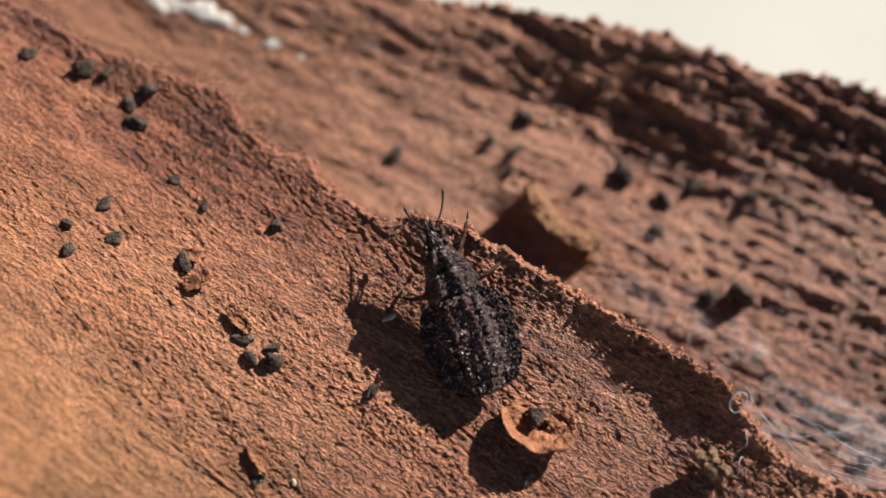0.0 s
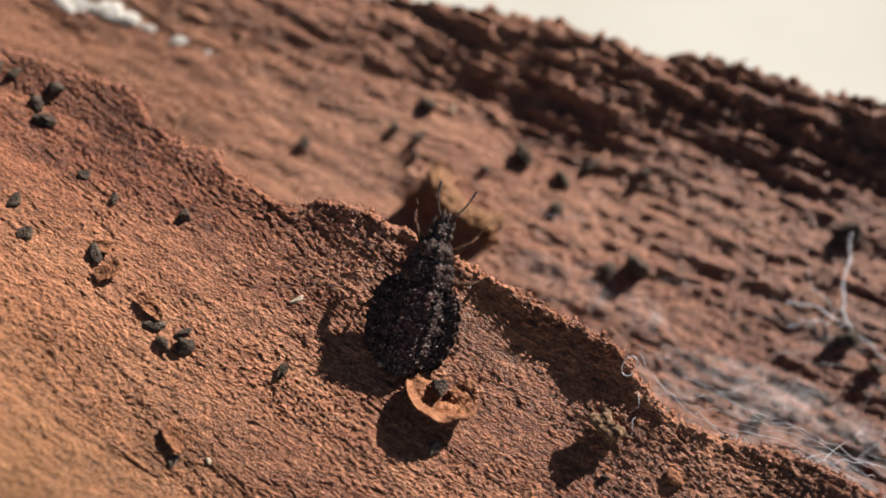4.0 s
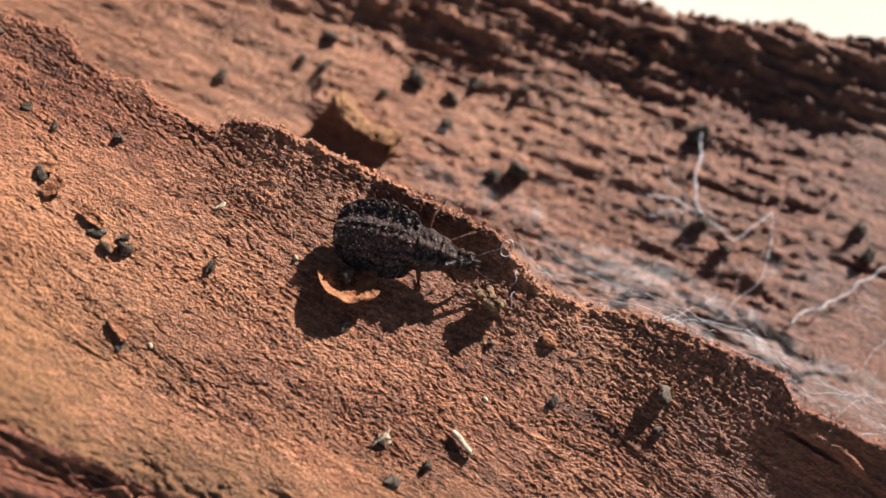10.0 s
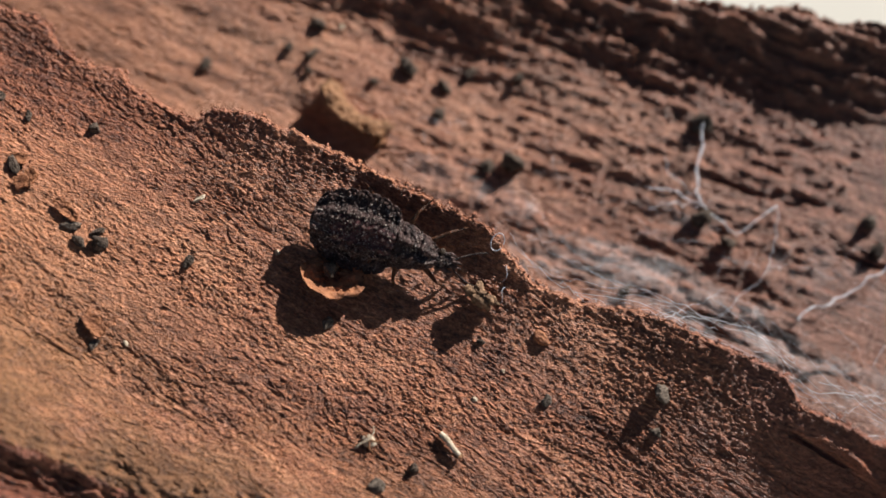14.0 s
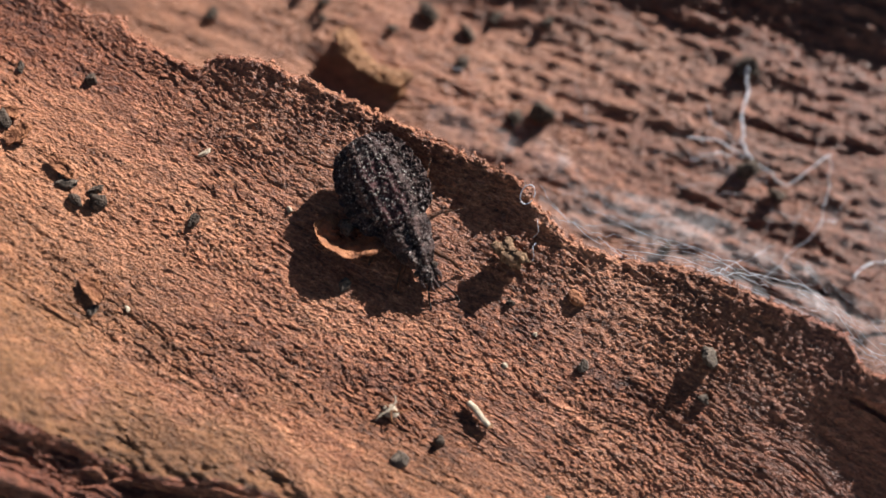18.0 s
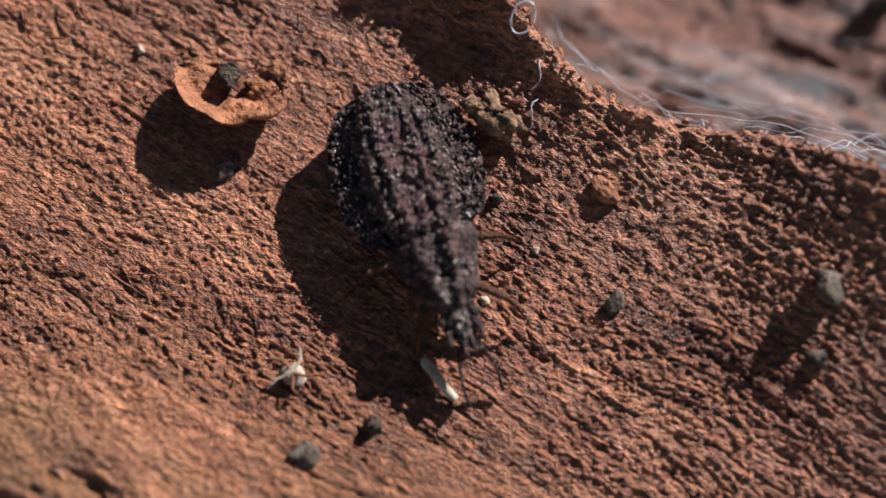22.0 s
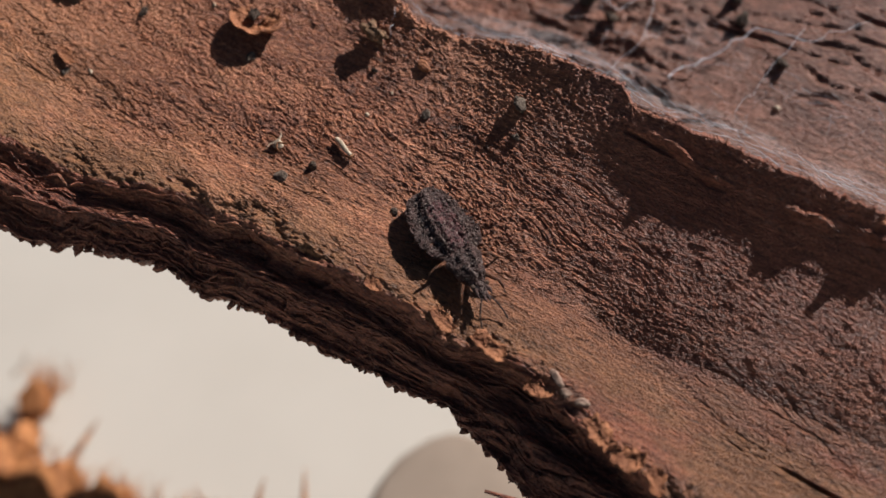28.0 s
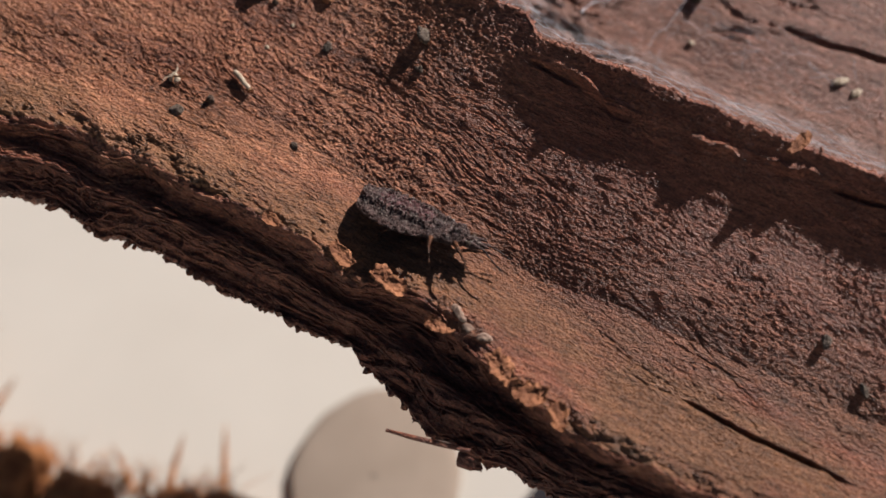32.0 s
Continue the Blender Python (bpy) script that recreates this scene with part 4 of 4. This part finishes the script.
def bug_top(s, q):
    """Height of the back over the belly's rim: s from tail to head, q from -1 to 1 across."""
    p, x, y = np.abs(q), 0.56 * s, bug_width(s) * q
    w = np.minimum(1, bug_width(s) / 0.05)
    beat = np.cos(2 * math.pi * (s - 0.05) / 0.082)
    rear = 1 - smooth(s, 0.54, 0.59)
    z = 0.030 * w * (1 - p**2.4)
    z = z + rear * (0.012 * (1 - smooth(p, 0.44, 0.56)) + 0.007 * np.exp(-(((p - 0.26) / 0.07) ** 2)) * (0.7 + 0.3 * beat) + 0.006 * np.exp(-(((p - 0.50) / 0.06) ** 2)))
    z = z - rear * 0.011 * np.exp(-(((p - 0.72) / 0.10) ** 2)) * (0.5 + 0.5 * beat) + rear * 0.006 * smooth(p, 0.86, 1.0)
    fore = smooth(s, 0.57, 0.60) * (1 - smooth(s, 0.84, 0.87))
    z = z + fore * (0.010 + 0.010 * np.exp(-(((p - 0.38) / 0.12) ** 2)) - 0.008 * np.exp(-((p / 0.12) ** 2)) + 0.008 * np.exp(-(((s - 0.80) / 0.02) ** 2)) - 0.010 * np.exp(-(((s - 0.735) / 0.012) ** 2)))
    z = z + smooth(s, 0.85, 0.88) * 0.008 * w * (1 - p**2)
    knobs = grains(x * 30 + 40, y * 30 + 40, 761) - 0.3
    return z + w * (0.010 * knobs + 0.008 * (grains(x * 66 + 9, y * 66 + 9, 763) - 0.3) + 0.005 * fbm(x * 110 + 50, y * 110 + 50, 765, 2, 0.7))


def bug_shell(s0, s1, ns, nt, lobes, shrink=1.0, lift=0.0):
    """A piece of the body from s0 to s1, with a rough back and a plain belly."""
    s = np.linspace(s0, s1, ns)
    th = np.linspace(0, 2 * math.pi, nt, endpoint=False)
    S, T = np.meshgrid(s, th, indexing="ij")
    w = bug_width(S) * shrink
    if lobes:
        w = w * (0.97 + 0.09 * np.abs(np.sin(lobes * math.pi * (S - s0) / (s1 - s0))))
    if s0 > 0:
        w = np.where(S <= s0 + 1e-6, w * 0.8, w)
    if s1 < 1:
        w = np.where(S >= s1 - 1e-6, w * 0.8, w)
    y = w * np.cos(T)
    up = np.sin(T) >= 0
    thick = np.minimum(1, w / 0.05)
    z = np.where(up, 0.060 + lift + bug_top(S, shrink * np.cos(T)) * np.sin(np.abs(T)).clip(0, 1) ** 0.25, 0.060 - 0.026 * thick * np.abs(np.sin(T)) ** 0.7)
    if lift:
        z = np.where(up & (S > s0 + 1e-6) & (S < s1 - 1e-6), z, np.minimum(z, 0.062))
    i = np.arange(ns * nt).reshape(ns, nt)
    j = np.roll(i, -1, axis=1)
    return np.stack([-0.28 + 0.56 * S, y, z], -1).reshape(-1, 3), np.stack([i[:-1], i[1:], j[1:], j[:-1]], -1).reshape(-1, 4)


def bug_body():
    ob = tagged(new("bark_bug"), "dark brown flat bark bug with a warty oval body", "insect")
    part("abdomen", *bug_shell(0.0, 0.585, 130, 150, 0), BUG, ob)
    part("wing_pad", *bug_shell(0.14, 0.575, 90, 110, 0, 0.50, 0.004), BUG_RED, ob, "reddish-brown ridged middle of the back")
    part("pronotum", *bug_shell(0.575, 0.86, 74, 120, 2, lift=0.002), BUG, ob)
    part("head", *bug_shell(0.85, 1.0, 46, 70, 0), BUG, ob)
    for sgn in (-1, 1):
        # scalloped plates along the margin, hollow in the middle
        for k in range(7):
            s0, s1 = 0.018 + 0.078 * k, 0.018 + 0.078 * (k + 0.97)

            def fn(a, b, s0=s0, s1=s1, sgn=sgn, k=k):
                s = s0 + (s1 - s0) * a
                w = bug_width(s) * (0.72 + 0.30 * b) + (0.003 + 0.008 * np.sin(math.pi * a) ** 0.7) * b
                rise = 0.006 * np.abs(2 * a - 1) ** 2.5 + 0.007 * b**2.5 - 0.008 * np.exp(-(((b - 0.55) / 0.25) ** 2) - ((a - 0.5) / 0.25) ** 2)
                return -0.28 + 0.56 * s, sgn * w, 0.071 - 0.012 * b + rise + 0.009 * (grains(a * 3.3 + 5 * k, b * 4.0 + 3 * sgn, 745) - 0.3) + 0.004 * fbm(a * 9 + k, b * 9, 747, 2)

            v, f = curved_sheet(18, 15, fn, 0.007)
            part("margin_plate", v, f if sgn < 0 else f[:, ::-1], BUG, ob)
        v, f = lumpy(0.011, (1, 1, 1), 740, 0.1, 10, 7)
        part("eye", v + np.array([0.214, sgn * 0.034, 0.074]), f, FRASS, ob)
        v, f = tube([(0.222, sgn * 0.024, 0.070), (0.250, sgn * 0.034, 0.074), (0.268, sgn * 0.031, 0.074)], [0.010, 0.008, 0.002], 8)
        part("feeler_spine", v, f, BUG, ob)
        v, f = tube([(0.262, sgn * 0.006, 0.072), (0.284, sgn * 0.010, 0.074), (0.296, sgn * 0.008, 0.072)], [0.008, 0.006, 0.001], 7)
        part("cheek_lobe", v, f, BUG, ob)
    # warts in rows and glossy grains all over, the grains pale to paint glints
    rnd = random.Random(31)
    bv, bf = ball(7, 5)
    for name, count, red in (("wart", 620, False), ("grain", 1300, True)):
        s = np.array([rnd.uniform(0.02, 0.97) for _ in range(count)])
        q = np.array([rnd.uniform(-0.97, 0.97) if red else rnd.choice((-0.95, -0.72, -0.5, -0.27, 0.27, 0.5, 0.72, 0.95)) + rnd.gauss(0, 0.05) for _ in range(count)]).clip(-0.99, 0.99)
        z = 0.060 + bug_top(s, q) * np.sqrt(1 - q * q) ** 0.25 + np.where((np.abs(q) < 0.5) & (s > 0.14) & (s < 0.57), 0.004, 0.0)
        z = np.where((np.abs(q) > 0.78) & (s < 0.56), np.maximum(z, 0.070), z)
        r = np.array([rnd.uniform(0.0012, 0.0034) if red else rnd.uniform(0.0022, 0.0058) for _ in range(count)])
        pieces = [(bv * np.array([b * 1.2, b, b]) + np.array([-0.28 + 0.56 * a, float(bug_width(a)) * c, d]), bf) for a, b, c, d in zip(s, r, q, z)]
        part(name, *joined(pieces), GLINT if red else BUG, ob, "pale glossy grains over the back" if red else "rough warts over the back")["kind"] = "stuff"
    return ob


bug = bug_body()
bug.scale = (0.95, 0.95, 0.95)
cam.data.dof.use_dof, cam.data.dof.focus_object, cam.data.dof.aperture_fstop = True, bug, 22.0  # the lens is focused on the bug
HIPS = ((0.145, 0.034, 40), (0.065, 0.052, 80), (-0.01, 0.058, 125))


def bug_leg(sgn, reach, back):
    """A leg along its own x axis: thigh, shin and foot."""
    leg = new("leg")
    leg.parent = bug
    up = 0.012
    thigh = part("thigh", *tube([(0, 0, 0), (0.035, 0, up), (0.075 * reach, 0, 0.006)], [0.007, 0.011, 0.006], 8), BUG_LEG, leg)
    knee = Vector((0.075 * reach, 0, 0.006))
    out = sgn * (0.3 if back else -0.25)
    part("shin", *tube([knee, knee + Vector((0.024, out * 0.03, -0.014)), knee + Vector((0.044, out * 0.06, -0.036))], [0.006, 0.006, 0.004], 8), BUG_LEG, leg)
    foot = knee + Vector((0.044, out * 0.06, -0.036))
    part("foot", *tube([foot, foot + Vector((0.020, out * 0.02, -0.003))], [0.004, 0.002], 6), BUG_LEG, leg)
    return leg


LEGS = []
for x, y, a in HIPS:
    for sgn in (-1, 1):
        reach = 1.3 if a != 80 else 1.15
        LEGS.append((bug_leg(sgn, reach, a > 80), x, y * sgn, a * sgn, sgn))
FEELERS = []
for sgn in (-1, 1):
    fe = new("antenna")
    fe.parent = bug
    at = Vector((0, 0, 0))
    for k, (ln, w, r) in enumerate(((0.024, 0.1, 0.0050), (0.036, -0.05, 0.0042), (0.034, -0.2, 0.0038), (0.032, -0.35, 0.0046))):
        to = at + Vector((ln * math.cos(w), sgn * ln * math.sin(w), -0.006 if k else 0.004))
        part("segment", *tube([at, at * 0.4 + to * 0.6, to], [r * 0.8, r, r * 0.75], 7), BUG_FEELER, fe)
        at = to
    FEELERS.append((fe, sgn))

# seconds, place along and across the grain, heading in degrees
BUG_WAY = [
    (0.0, -0.73, 0.19, 138), (1.0, -0.70, 0.21, 130), (2.0, -0.62, 0.235, 113), (3.0, -0.59, 0.245, 107), (4.2, -0.56, 0.26, 95), (5.5, -0.51, 0.27, 78),
    (6.0, -0.46, 0.285, 69), (6.5, -0.41, 0.27, 61), (7.0, -0.42, 0.27, 61), (8.0, -0.40, 0.275, 58), (8.5, -0.37, 0.255, 49), (9.0, -0.30, 0.245, 33),
    (9.5, -0.25, 0.215, 16), (10.0, -0.24, 0.225, 12), (11.0, -0.24, 0.23, 11), (12.0, -0.24, 0.235, 11), (13.0, -0.25, 0.24, 11), (14.0, -0.26, 0.21, 6),
    (15.0, -0.30, 0.11, -9), (15.5, -0.29, 0.10, -20), (16.5, -0.27, 0.11, -28), (17.5, -0.26, 0.12, -34), (18.0, -0.26, 0.13, -39), (18.5, -0.24, 0.12, -46),
    (19.0, -0.21, 0.08, -51), (19.5, -0.18, 0.05, -56), (20.0, -0.13, 0.02, -57), (20.5, -0.08, 0.00, -55), (21.0, -0.02, -0.03, -51), (21.5, 0.03, -0.06, -46),
    (22.0, 0.08, -0.09, -46), (22.5, 0.15, -0.14, -44), (23.0, 0.19, -0.22, -46), (23.5, 0.30, -0.30, -47), (24.0, 0.38, -0.35, -48), (24.5, 0.44, -0.39, -45),
    (25.0, 0.50, -0.43, -42), (25.5, 0.57, -0.45, -42), (26.0, 0.63, -0.46, -43), (26.5, 0.68, -0.48, -42), (27.5, 0.78, -0.54, -40), (28.5, 0.84, -0.59, -36),
    (29.0, 0.84, -0.61, -33), (29.5, 0.85, -0.61, -31), (30.0, 0.88, -0.60, -28), (30.5, 0.94, -0.61, -27), (31.2, 1.04, -0.61, -15), (32.0, 1.14, -0.63, -5)]


LEAN_OF_BUG = ((0, 4), (3, 9), (5.5, 18), (8.5, 19), (9.5, 18), (14, 18), (15, 16), (17.5, 10), (19, 2), (26, 0), (28.5, -14), (30.5, -24), (32, -28))


def bug_pose(t, u, v, heading):
    """The bug on the bark, level with the face under it."""
    h = lambda a, b: float(front_n(np.array([a]), np.array([b]))[0])
    d = 0.10
    x = Vector((2 * d, 0, h(u + d, v) - h(u - d, v)))
    y = Vector((0, 2 * d, h(u, v + d) - h(u, v - d)))
    lean = radians(float(np.interp(t, [r[0] for r in LEAN_OF_BUG], [r[1] for r in LEAN_OF_BUG])))
    z = Matrix.Rotation(lean, 3, "X") @ x.cross(y).normalized()
    f = Vector((math.cos(radians(heading)), math.sin(radians(heading)), 0))
    f = (f - z * f.dot(z)).normalized()
    m = Matrix((f, z.cross(f), z)).transposed().to_4x4()
    m.translation = (u, v, h(u, v) + 0.008 + 0.025 * abs(math.sin(lean)))
    return cm(BARK @ m)


def motions():
    walk(bug, [(t, bug_pose(t, u, v, a)) for t, u, v, a in BUG_WAY])
    times = [0.2 * k for k in range(161)]
    us = np.array([r[:4] for r in BUG_WAY], float)
    for k, (leg, x, y, a, sgn) in enumerate(LEGS):
        rows = []
        for t in times:
            p, q = (np.array([np.interp(t + e, us[:, 0], us[:, c]) for c in (1, 2, 3)]) for e in (-0.25, 0.25))
            pace = min(1.0, 4.5 * math.hypot(q[0] - p[0], q[1] - p[1]) + abs(q[2] - p[2]) / 14)
            ph = math.pi * ((k // 2 + k % 2) % 2)
            sw = math.sin(2 * math.pi * 0.85 * t + ph)
            rows.append((t, cm(pose(x, y, 0.050 + 0.004 * pace * max(0, sw), 0, 0, a + sgn * 15 * pace * sw))))
        walk(leg, rows)
    for fe, sgn in FEELERS:
        walk(fe, [(t, cm(pose(0.264, sgn * 0.014, 0.066, 0, 14 + 7 * math.sin(1.7 * t + sgn), sgn * 28 + 9 * math.sin(1.3 * t + 1.5 * sgn)))) for t in [0.4 * k for k in range(81)]])


motions()
